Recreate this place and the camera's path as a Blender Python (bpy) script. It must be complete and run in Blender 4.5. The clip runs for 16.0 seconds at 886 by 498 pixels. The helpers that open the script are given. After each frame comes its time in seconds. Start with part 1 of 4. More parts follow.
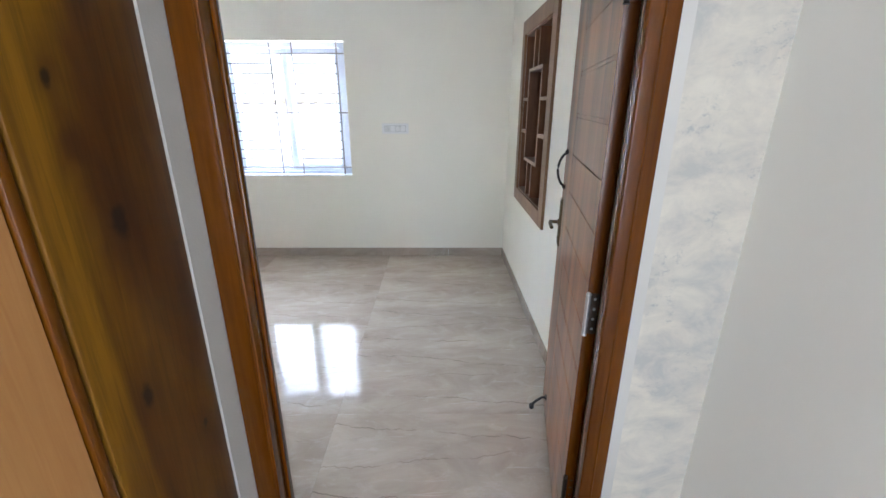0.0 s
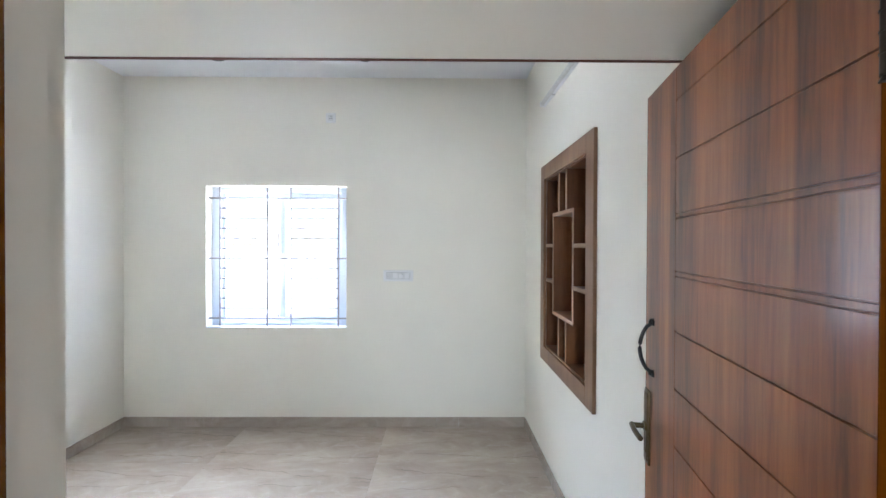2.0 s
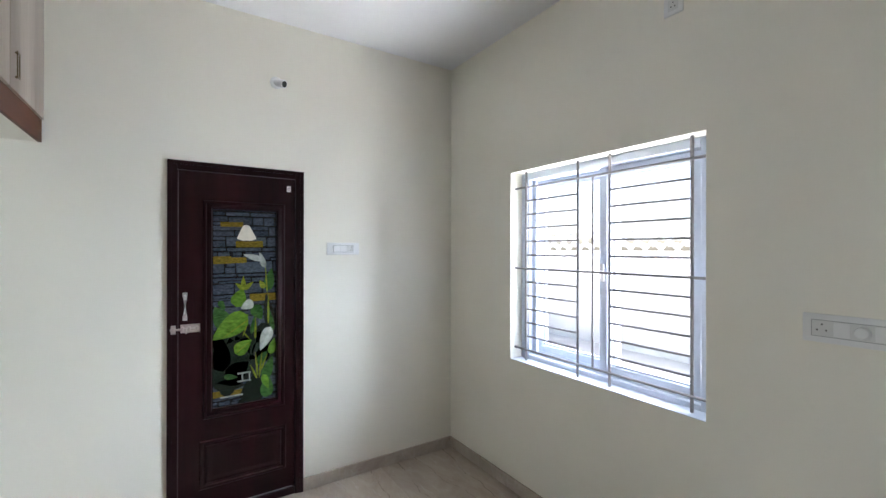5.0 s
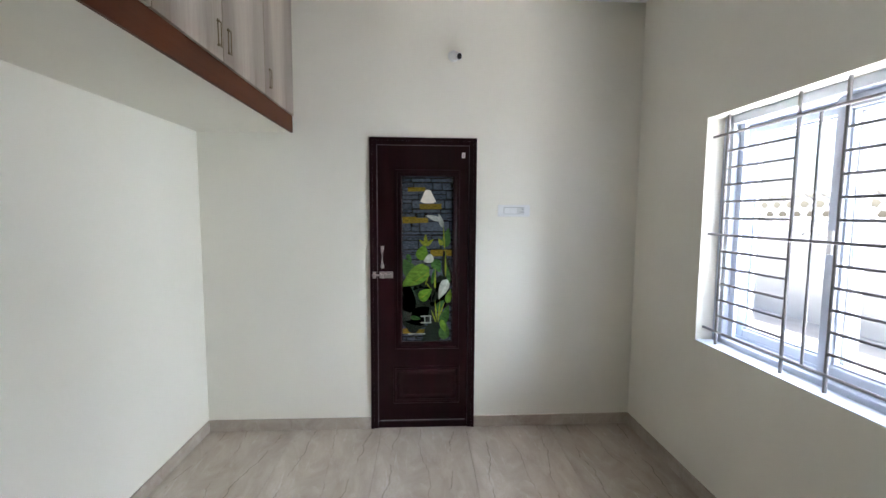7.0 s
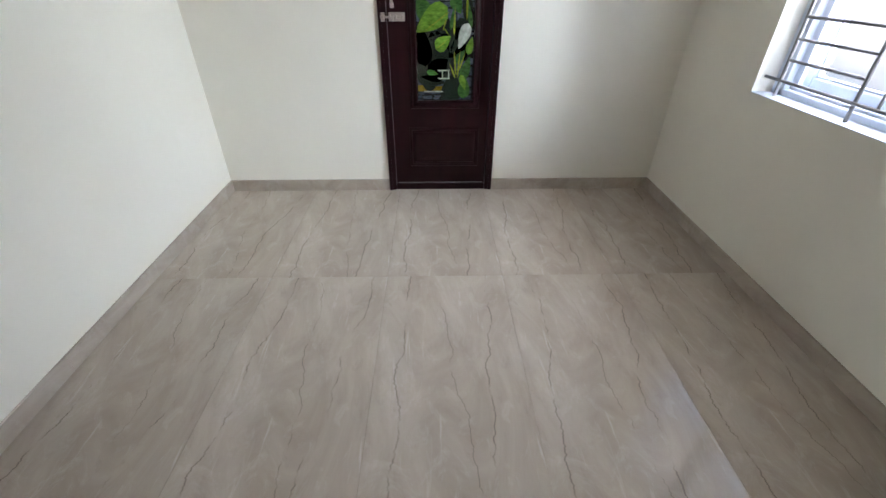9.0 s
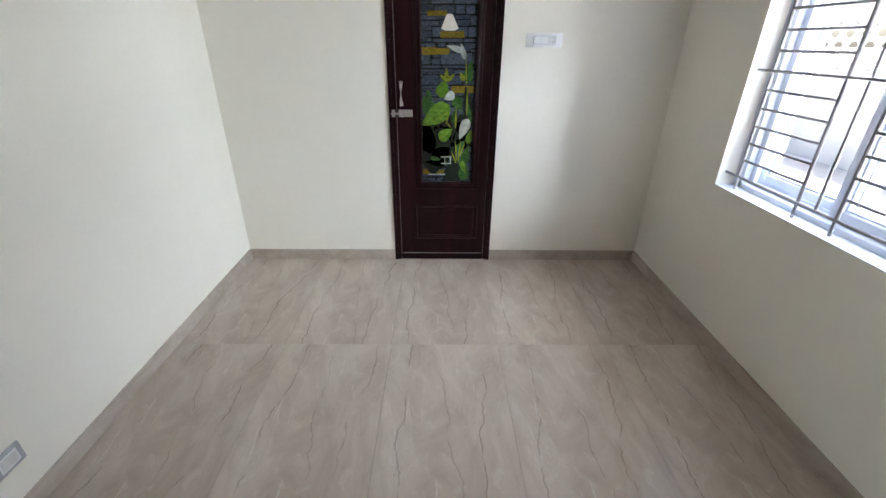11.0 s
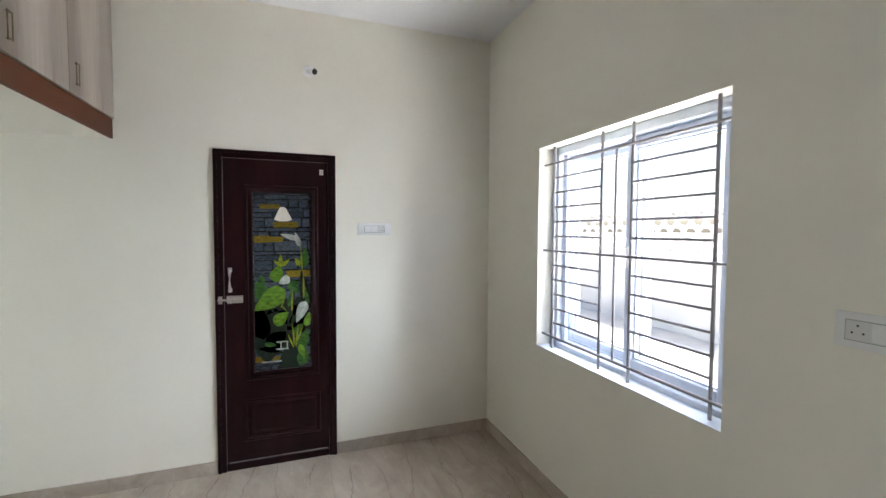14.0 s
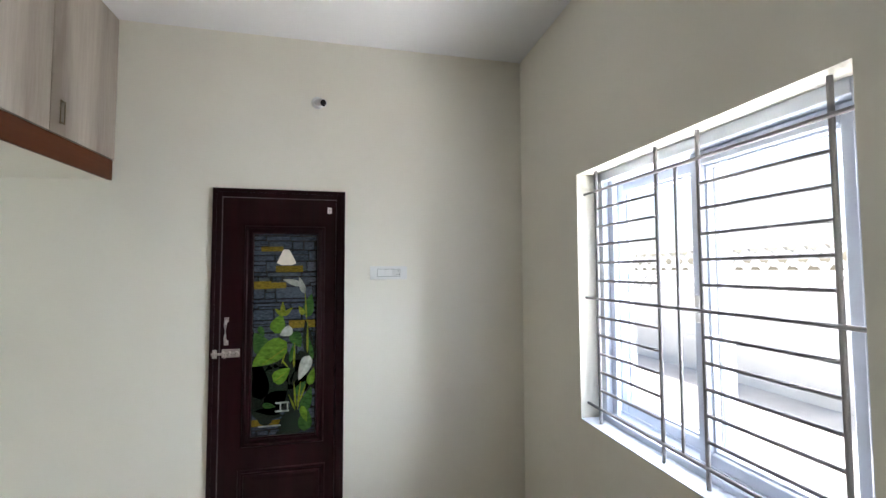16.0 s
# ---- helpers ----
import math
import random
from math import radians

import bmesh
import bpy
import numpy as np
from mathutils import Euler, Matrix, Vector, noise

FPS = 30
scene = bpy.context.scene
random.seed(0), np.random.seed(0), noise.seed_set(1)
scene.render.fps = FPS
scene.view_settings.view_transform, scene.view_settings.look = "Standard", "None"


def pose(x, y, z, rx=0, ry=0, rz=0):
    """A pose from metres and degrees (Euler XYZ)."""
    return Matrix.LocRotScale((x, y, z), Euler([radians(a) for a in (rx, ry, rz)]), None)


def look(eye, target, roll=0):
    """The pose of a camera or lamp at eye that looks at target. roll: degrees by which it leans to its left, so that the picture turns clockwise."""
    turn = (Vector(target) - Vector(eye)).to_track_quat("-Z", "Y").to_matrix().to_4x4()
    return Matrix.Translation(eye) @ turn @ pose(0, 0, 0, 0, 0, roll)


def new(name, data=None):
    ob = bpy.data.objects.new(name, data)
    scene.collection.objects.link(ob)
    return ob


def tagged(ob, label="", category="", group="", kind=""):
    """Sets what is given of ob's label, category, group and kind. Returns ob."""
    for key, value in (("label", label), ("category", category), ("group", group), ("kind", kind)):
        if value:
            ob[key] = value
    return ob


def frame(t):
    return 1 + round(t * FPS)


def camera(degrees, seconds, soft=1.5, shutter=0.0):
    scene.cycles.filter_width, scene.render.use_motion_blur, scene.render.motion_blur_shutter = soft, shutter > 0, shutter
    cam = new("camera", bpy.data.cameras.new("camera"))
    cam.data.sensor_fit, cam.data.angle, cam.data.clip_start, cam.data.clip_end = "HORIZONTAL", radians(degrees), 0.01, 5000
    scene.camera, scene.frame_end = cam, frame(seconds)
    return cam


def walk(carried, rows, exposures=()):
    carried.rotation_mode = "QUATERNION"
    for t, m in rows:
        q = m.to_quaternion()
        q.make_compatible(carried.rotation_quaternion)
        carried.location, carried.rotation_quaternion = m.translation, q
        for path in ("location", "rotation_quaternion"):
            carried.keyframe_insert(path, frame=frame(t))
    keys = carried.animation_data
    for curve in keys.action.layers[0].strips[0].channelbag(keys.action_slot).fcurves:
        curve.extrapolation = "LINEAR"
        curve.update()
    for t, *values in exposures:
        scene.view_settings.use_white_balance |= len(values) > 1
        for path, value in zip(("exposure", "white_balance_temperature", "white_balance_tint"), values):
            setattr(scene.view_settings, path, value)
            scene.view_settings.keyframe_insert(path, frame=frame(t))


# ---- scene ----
cam = camera(93.3, 16.0)
PATH = [
    (0, (2.81, -1.185, 1.543), (2.822, 0.704, 0.886), 0.1),
    (0.5, (2.815, -1.214, 1.577), (2.831, 0.756, 1.234), 0.4),
    (1, (2.824, -1.13, 1.572), (2.838, 0.866, 1.442), 0.3),
    (1.5, (2.776, -0.86, 1.573), (2.8, 1.139, 1.532), 0.3),
    (2, (2.73, -0.567, 1.571), (2.744, 1.432, 1.556), 0.2),
    (2.5, (2.76, -0.216, 1.562), (2.713, 1.783, 1.552), 0.2),
    (3, (2.773, 0.071, 1.548), (2.565, 2.06, 1.543), 0.2),
    (3.5, (2.758, 0.364, 1.567), (2.265, 2.303, 1.559), 0.2),
    (4, (2.771, 0.626, 1.577), (1.897, 2.425, 1.575), 0.2),
    (4.5, (2.798, 0.866, 1.567), (1.494, 2.381, 1.573), 0.3),
    (5, (2.795, 1.182, 1.579), (1.114, 2.266, 1.581), 0.1),
    (5.2, (2.781, 1.258, 1.57), (1.003, 2.173, 1.578), 0.2),
    (7.3, (2.959, 1.511, 1.557), (0.974, 1.541, 1.316), 0.1),
    (7.5, (2.938, 1.504, 1.538), (0.969, 1.535, 1.189), 0.1),
    (8, (2.892, 1.496, 1.464), (1.002, 1.533, 0.811), -0.0),
    (8.5, (2.855, 1.486, 1.368), (1.116, 1.528, 0.381), 0.2),
    (8.7, (2.842, 1.48, 1.352), (1.18, 1.522, 0.242), 0.2),
    (10.8, (2.955, 1.458, 1.546), (1.238, 1.498, 0.523), 0.7),
    (11, (2.986, 1.49, 1.567), (1.194, 1.514, 0.679), 0.6),
    (11.5, (3.03, 1.509, 1.594), (1.111, 1.527, 1.03), 0.5),
    (12, (3.036, 1.509, 1.597), (1.062, 1.549, 1.279), 0.5),
    (12.5, (3.03, 1.504, 1.59), (1.042, 1.628, 1.413), 0.5),
    (13, (3.016, 1.55, 1.584), (1.04, 1.837, 1.465), 0.4),
    (13.5, (3.001, 1.603, 1.568), (1.06, 2.078, 1.476), 0.4),
    (14, (2.968, 1.625, 1.575), (1.086, 2.296, 1.487), 0.3),
    (14.5, (2.955, 1.635, 1.566), (1.124, 2.436, 1.493), 0.4),
    (15, (2.912, 1.708, 1.558), (1.094, 2.538, 1.509), 0.3),
    (15.5, (2.817, 1.824, 1.551), (0.958, 2.562, 1.553), 0.1),
    (16, (2.636, 1.934, 1.598), (0.685, 2.363, 1.699), -0.2),
]
EXPOSURES = [
    (0, 3.13, 5760, 11), (0.5, 3.03, 5710, 11), (1.0, 2.98, 5710, 11), (1.5, 3.13, 5710, 11), (2, 3.28, 5660, 11),
    (2.5, 2.97, 5750, 11), (3.0, 2.84, 5950, 10), (3.5, 2.78, 6000, 10), (4.0, 2.73, 6050, 10), (5, 2.34, 6100, 10),
    (7.5, 2.15, 6250, 11), (8.7, 2.36, 6250, 11), (10.8, 2.34, 6250, 12), (12.5, 2.11, 6350, 11), (14.5, 2.19, 6450, 10),
    (15.5, 2.19, 6500, 10), (16, 2.09, 6450, 10),
]
walk(cam, [(t, look(eye, target, roll)) for t, eye, target, roll in PATH], EXPOSURES)

# ---- world, sun, large lights ----
SUN_UP, SUN_TURN = 70, 15
world = bpy.data.worlds.new("sky")
scene.world = world
world.use_nodes = True
wn = world.node_tree
sky = wn.nodes.new("ShaderNodeTexSky")
sky.sky_type = "NISHITA"
sky.sun_disc = False
sky.dust_density = 3.0
sky.sun_elevation = radians(SUN_UP)
sky.sun_rotation = radians(SUN_TURN)
wn.nodes["Background"].inputs[1].default_value = 0.11
wn.links.new(sky.outputs[0], wn.nodes["Background"].inputs[0])

sun = new("sun", bpy.data.lights.new("sun", "SUN"))
sun.data.energy, sun.data.angle, sun.data.color = 4.0, radians(0.6), (1.0, 0.95, 0.87)
sun_way = Vector((math.sin(radians(SUN_TURN)) * math.cos(radians(SUN_UP)), math.cos(radians(SUN_TURN)) * math.cos(radians(SUN_UP)), math.sin(radians(SUN_UP))))
sun.matrix_world = look(sun_way * 30, (0, 0, 0))


def area(name, eye, target, width, height, watts, colour):
    lamp = new(name, bpy.data.lights.new(name, "AREA"))
    lamp.data.shape, lamp.data.size, lamp.data.size_y = "RECTANGLE", width, height
    lamp.data.energy, lamp.data.color = watts, colour
    lamp.matrix_world = look(eye, target)
    return lamp


# added unseen lamps standing in for sky, sunlit yard and daylight in the hall
area("sky_fill_lamp", (-3.0, 10.0, 7.4), (-3.0, 3.1, 7.4), 24.0, 7.0, 1300, (0.80, 0.89, 1.0))
# upright panel north-east of the window, added to fill the south and west walls
area("northeast_fill_lamp", (3.2, 7.2, 2.2), (2.2, 3.1, 2.2), 4.0, 4.2, 155, (0.82, 0.91, 1.0))
# lies on the ground facing up, added in place of bounced sunlight
area("yard_bounce_lamp", (0.6, 4.35, -0.08), (0.6, 4.3, 3.0), 9.0, 1.8, 240, (0.97, 0.97, 0.97))
# fill lamp added in the unseen opening at the hall end
area("hall_fill_lamp", (2.85, -3.62, 1.5), (2.85, -1.0, 1.3), 1.2, 2.0, 5.2, (0.96, 0.98, 1.0))


# ---- materials ----
def material(name, rough=0.5, metal=0.0, coat=0.0, spec=0.5):
    m = bpy.data.materials.new(name)
    m.use_nodes = True
    b = m.node_tree.nodes["Principled BSDF"]
    b.inputs["Roughness"].default_value = rough
    b.inputs["Metallic"].default_value = metal
    b.inputs["Coat Weight"].default_value = coat
    b.inputs["Coat Roughness"].default_value = 0.08
    b.inputs["Specular IOR Level"].default_value = spec
    return m, m.node_tree, b


def node(tree, kind, **values):
    n = tree.nodes.new(kind)
    for key, value in values.items():
        n.inputs[key].default_value = value
    return n


def math_node(tree, operation, a, b=0.0, clamp=False):
    n = tree.nodes.new("ShaderNodeMath")
    n.operation, n.use_clamp = operation, clamp
    for i, v in enumerate((a, b)):
        if isinstance(v, (int, float)):
            n.inputs[i].default_value = v
        else:
            tree.links.new(v, n.inputs[i])
    return n.outputs[0]


def coords(tree, stretch=(1, 1, 1)):
    c = tree.nodes.new("ShaderNodeTexCoord")
    m = node(tree, "ShaderNodeMapping", Scale=stretch)
    tree.links.new(c.outputs["Object"], m.inputs["Vector"])
    return m.outputs[0]


def noise_fac(tree, vector, scale, detail=3.0, rough=0.5, distort=0.0):
    n = node(tree, "ShaderNodeTexNoise", Scale=scale, Detail=detail, Roughness=rough, Distortion=distort)
    tree.links.new(vector, n.inputs["Vector"])
    return n.outputs["Fac"]


def ramp(tree, fac, stops):
    r = tree.nodes.new("ShaderNodeValToRGB")
    while len(r.color_ramp.elements) < len(stops):
        r.color_ramp.elements.new(0.5)
    for e, (place, colour) in zip(r.color_ramp.elements, stops):
        e.position, e.color = place, (*colour, 1)
    tree.links.new(fac, r.inputs[0])
    return r.outputs[0]


def mix(tree, fac, a, b, way="MIX"):
    m = tree.nodes.new("ShaderNodeMix")
    m.data_type, m.blend_type = "RGBA", way
    for slot, v in ((0, fac), (6, a), (7, b)):
        if isinstance(v, (int, float)):
            m.inputs[slot].default_value = v
        elif isinstance(v, tuple):
            m.inputs[slot].default_value = (*v, 1)
        else:
            tree.links.new(v, m.inputs[slot])
    return m.outputs[2]


def bump(tree, bsdf, height, strength, distance=0.01):
    b = node(tree, "ShaderNodeBump", Strength=strength, Distance=distance)
    tree.links.new(height, b.inputs["Height"])
    tree.links.new(b.outputs[0], bsdf.inputs["Normal"])


def painted(name, colour, rough=0.55, var=0.05, grain=0.12):
    m, t, b = material(name, rough)
    v = coords(t)
    dark = tuple(c * (1 - var) for c in colour)
    big = noise_fac(t, v, 1.3, 4)
    t.links.new(ramp(t, big, [(0.3, dark), (0.7, colour)]), b.inputs["Base Color"])
    bump(t, b, noise_fac(t, v, 160, 3), grain, 0.002)
    return m


def plain(name, colour, rough=0.4, metal=0.0, coat=0.0, var=0.12, scale=30):
    m, t, b = material(name, rough, metal, coat)
    f = noise_fac(t, coords(t), scale, 3)
    t.links.new(ramp(t, f, [(0.3, tuple(c * (1 - var) for c in colour)), (0.7, colour)]), b.inputs["Base Color"])
    return m


def wood(name, dark, mid, light, along=2, rough=0.3, coat=0.0, grain=1.0, knots=False, band=4.0, spec=0.5):
    """Grain runs along one axis (0, 1, 2) of the piece."""
    m, t, b = material(name, rough, coat=coat, spec=spec)
    stretch = [9.0, 9.0, 9.0]
    stretch[along] = 0.55
    v = coords(t, tuple(stretch))
    broad = noise_fac(t, v, band / 9.0 * 2.2, 3, 0.5, 0.6)
    fine = noise_fac(t, v, 9.0, 5, 0.65, 0.4)
    f = math_node(t, "ADD", math_node(t, "MULTIPLY", broad, 0.7), math_node(t, "MULTIPLY", fine, 0.3 * grain))
    c = ramp(t, f, [(0.34, dark), (0.5, mid), (0.66, light)])
    if knots:
        k = coords(t, (3.2, 3.2, 2.0))
        w = node(t, "ShaderNodeTexVoronoi", Scale=1.7)
        t.links.new(k, w.inputs["Vector"])
        spot = ramp(t, w.outputs["Distance"], [(0.03, (1, 1, 1)), (0.13, (0, 0, 0))])
        c = mix(t, math_node(t, "MULTIPLY", spot, 0.8), c, tuple(x * 0.25 for x in dark))
    t.links.new(c, b.inputs["Base Color"])
    bump(t, b, fine, 0.06, 0.002)
    return m


def tile_stone(name, cracks=True):
    """Polished grey-beige marble print, its veins along the tile's length."""
    m, t, b = material(name, 0.07, spec=0.26)
    v = coords(t)
    x = t.nodes.new("ShaderNodeSeparateXYZ")
    t.links.new(v, x.inputs[0])
    px, py = x.outputs[0], x.outputs[1]
    info = t.nodes.new("ShaderNodeObjectInfo")
    cloud = noise_fac(t, coords(t, (0.9, 2.0, 3.0)), 1.9, 6, 0.6, 1.1)
    c = ramp(t, cloud, [(0.3, (0.365, 0.30, 0.24)), (0.5, (0.45, 0.382, 0.315)), (0.7, (0.52, 0.455, 0.385))])
    # pale slanting patches
    shards = noise_fac(t, coords(t, (1.5, 2.6, 1.0)), 2.4, 7, 0.68, 2.2)
    c = mix(t, ramp(t, shards, [(0.53, (0, 0, 0)), (0.66, (0.32, 0.32, 0.32))]), c, (0.60, 0.545, 0.49))
    flecks = noise_fac(t, coords(t, (2.0, 6.0, 1.0)), 4.0, 5, 0.65, 1.2)
    c = mix(t, ramp(t, flecks, [(0.30, (0.2, 0.2, 0.2)), (0.42, (0, 0, 0))]), c, (0.24, 0.19, 0.155))
    slant = node(t, "ShaderNodeMapping", Rotation=(0, 0, 0.9), Scale=(1.5, 14.0, 1.0))
    t.links.new(v, slant.inputs["Vector"])
    strokes = noise_fac(t, slant.outputs[0], 2.2, 4, 0.6, 0.6)
    zone = noise_fac(t, v, 2.6, 2)
    f = math_node(t, "MULTIPLY", ramp(t, strokes, [(0.60, (0, 0, 0)), (0.70, (0.5, 0.5, 0.5))]), ramp(t, zone, [(0.48, (0, 0, 0)), (0.6, (1, 1, 1))]))
    c = mix(t, f, c, (0.62, 0.57, 0.51))
    # thin dark cracks
    way = coords(t, (1.0, 0.12, 1.0))
    push = t.nodes.new("ShaderNodeVectorMath")
    push.operation = "SCALE"
    push.inputs[0].default_value = (9.0, 5.0, 0.0)
    t.links.new(info.outputs["Random"], push.inputs["Scale"])
    moved = t.nodes.new("ShaderNodeVectorMath")
    t.links.new(way, moved.inputs[0])
    t.links.new(push.outputs[0], moved.inputs[1])
    way = moved.outputs[0]
    slow = math_node(t, "SUBTRACT", noise_fac(t, way, 2.1, 2), 0.5)
    quick = math_node(t, "SUBTRACT", noise_fac(t, way, 13.0, 4, 0.7), 0.5)
    wobble = math_node(t, "ADD", math_node(t, "MULTIPLY", slow, 0.16), math_node(t, "MULTIPLY", quick, 0.055))
    for i, (place, slope, width, strength) in enumerate(((-0.20, 0.06, 0.0044, 0.62), (0.02, -0.09, 0.0032, 0.5), (0.17, 0.11, 0.0042, 0.62)) if cracks else ()):
        line = math_node(t, "ADD", math_node(t, "ADD", py, math_node(t, "MULTIPLY", px, slope)), wobble)
        off = math_node(t, "ABSOLUTE", math_node(t, "SUBTRACT", line, place))
        thin = math_node(t, "SUBTRACT", 1.0, math_node(t, "DIVIDE", off, width), True)
        shift = node(t, "ShaderNodeMapping", Location=(i * 3.7, i * 1.9, 0))
        t.links.new(way, shift.inputs["Vector"])
        broken = ramp(t, noise_fac(t, shift.outputs[0], 3.4, 4, 0.65), [(0.43, (0, 0, 0)), (0.52, (1, 1, 1))])
        c = mix(t, math_node(t, "MULTIPLY", math_node(t, "MULTIPLY", thin, strength), broken), c, (0.085, 0.06, 0.045))
    tone = math_node(t, "ADD", 0.94, math_node(t, "MULTIPLY", info.outputs["Random"], 0.1))
    grey = t.nodes.new("ShaderNodeCombineXYZ")
    for i in range(3):
        t.links.new(tone, grey.inputs[i])
    c = mix(t, 1.0, c, grey.outputs[0], "MULTIPLY")
    t.links.new(c, b.inputs["Base Color"])
    # slow unevenness of a polished floor
    bump(t, b, noise_fac(t, v, 7.0, 2), 0.10, 0.004)
    return m


def island_tint(name, low, high, rough=0.5, scale=45):
    m, t, b = material(name, rough)
    g = t.nodes.new("ShaderNodeNewGeometry")
    c = ramp(t, g.outputs["Random Per Island"], [(0.0, low), (1.0, high)])
    f = noise_fac(t, coords(t, (1, 1, 3 if scale > 20 else 1)), scale, 5, 0.7)
    c = mix(t, 0.65, c, ramp(t, f, [(0.3, tuple(x * 0.25 for x in low)), (0.72, tuple(x * 1.6 for x in high))]))
    t.links.new(c, b.inputs["Base Color"])
    return m


def mottled(name):
    """Sponged plaster in cream with blue-grey smudges."""
    m, t, b = material(name, 0.75)
    v = coords(t)
    big = noise_fac(t, coords(t, (1, 1, 1.6)), 7.0, 5, 0.65, 0.5)
    c = ramp(t, big, [(0.34, (0.42, 0.415, 0.39)), (0.5, (0.53, 0.50, 0.44)), (0.66, (0.61, 0.57, 0.485))])
    spots = noise_fac(t, coords(t, (1, 1, 1.4)), 30, 8, 0.8, 0.2)
    patch = noise_fac(t, v, 6.5, 3)
    f = math_node(t, "MULTIPLY", ramp(t, spots, [(0.53, (0, 0, 0)), (0.63, (1, 1, 1))]), ramp(t, patch, [(0.5, (0, 0, 0)), (0.64, (0.8, 0.8, 0.8))]))
    t.links.new(mix(t, f, c, (0.31, 0.33, 0.335)), b.inputs["Base Color"])
    bump(t, b, spots, 0.15, 0.003)
    return m


def glass(name, tint=(1, 1, 1), rough=0.0):
    m, t, b = material(name, rough)
    b.inputs["Transmission Weight"].default_value = 1.0
    b.inputs["IOR"].default_value = 1.02
    b.inputs["Base Color"].default_value = (*tint, 1)
    return m


WALL = painted("cream_wall_paint", (0.865, 0.832, 0.735))
CEILING = painted("white_ceiling_paint", (0.87, 0.87, 0.88), 0.7, 0.03)
HALL_WALL = painted("hall_wall_paint", (0.87, 0.865, 0.815))
MOTTLED = mottled("sponged_plaster")
BARE_PLASTER = painted("bare_grey_plaster", (0.58, 0.565, 0.53), 0.85, 0.22, 0.4)
OUTSIDE = painted("outside_cement_paint", (0.48, 0.47, 0.455), 0.8, 0.08, 0.4)
GROUND = painted("pale_concrete", (0.45, 0.43, 0.40), 0.9, 0.25, 0.5)
TILE = tile_stone("polished_marble_tile")
SKIRT_TILE = tile_stone("polished_marble_skirting", False)
GROUT = plain("grout", (0.42, 0.37, 0.32), 0.8)
VARNISH = wood("varnished_teak", (0.050, 0.012, 0.0005), (0.090, 0.025, 0.0008), (0.130, 0.041, 0.0013), 2, 0.2, 0.08, band=2.5, spec=0.3)
VARNISH_X = wood("varnished_teak_across", (0.050, 0.012, 0.0005), (0.090, 0.025, 0.0008), (0.130, 0.041, 0.0013), 0, 0.2, 0.08, band=2.5, spec=0.3)
DOOR_WOOD = wood("mahogany_veneer", (0.060, 0.015, 0.004), (0.25, 0.074, 0.018), (0.39, 0.142, 0.040), 2, 0.3, 0.45, band=4.5)
def teak_board(name):
    """A broad board, brown heartwood beside an ochre sapwood edge, with a few knots."""
    m, t, b = material(name, 0.42, spec=0.2)
    v = coords(t)
    x = t.nodes.new("ShaderNodeSeparateXYZ")
    t.links.new(v, x.inputs[0])
    py, pz = x.outputs[1], x.outputs[2]
    long = coords(t, (6.0, 6.0, 0.9))
    fine = noise_fac(t, coords(t, (40.0, 40.0, 1.6)), 2.2, 6, 0.62, 0.5)
    broad = noise_fac(t, long, 1.3, 4, 0.55, 1.2)
    heart = ramp(t, broad, [(0.32, (0.050, 0.017, 0.0045)), (0.5, (0.088, 0.032, 0.005)), (0.68, (0.135, 0.055, 0.006))])
    sap = ramp(t, broad, [(0.32, (0.11, 0.045, 0.003)), (0.68, (0.21, 0.098, 0.006))])
    edge = math_node(t, "ADD", math_node(t, "MULTIPLY", math_node(t, "SUBTRACT", broad, 0.5), 0.30), math_node(t, "MULTIPLY", math_node(t, "SUBTRACT", pz, 1.2), 0.10))
    side = math_node(t, "SUBTRACT", edge, math_node(t, "ADD", py, 0.585))
    f = ramp(t, math_node(t, "ADD", side, 0.5), [(0.46, (0, 0, 0)), (0.53, (1, 1, 1))])
    c = mix(t, f, heart, sap)
    c = mix(t, ramp(t, fine, [(0.35, (0.35, 0.35, 0.35)), (0.55, (0, 0, 0))]), c, (0.03, 0.011, 0.002))
    wander = math_node(t, "MULTIPLY", math_node(t, "SUBTRACT", noise_fac(t, v, 30, 3), 0.5), 0.02)
    for ky, kz, r in ((-0.504, 1.355, 0.020), (-0.545, 1.037, 0.016), (-0.568, 1.576, 0.009), (-0.47, 1.70, 0.008), (-0.60, 1.72, 0.010), (-0.52, 0.62, 0.018), (-0.41, 0.86, 0.008)):
        dy = math_node(t, "SUBTRACT", py, ky)
        dz = math_node(t, "MULTIPLY", math_node(t, "SUBTRACT", pz, kz), 0.55)
        dist = math_node(t, "SQRT", math_node(t, "ADD", math_node(t, "MULTIPLY", dy, dy), math_node(t, "MULTIPLY", dz, dz)))
        dist = math_node(t, "DIVIDE", math_node(t, "ADD", dist, wander), r)
        halo = ramp(t, math_node(t, "MULTIPLY", dist, 0.25), [(0.2, (0.5, 0.5, 0.5)), (0.9, (0, 0, 0))])
        c = mix(t, halo, c, (0.05, 0.018, 0.006))
        spot = ramp(t, dist, [(0.45, (0.9, 0.9, 0.9)), (1.0, (0, 0, 0))])
        c = mix(t, spot, c, (0.012, 0.006, 0.004))
    t.links.new(c, b.inputs["Base Color"])
    bump(t, b, fine, 0.08, 0.002)
    return m


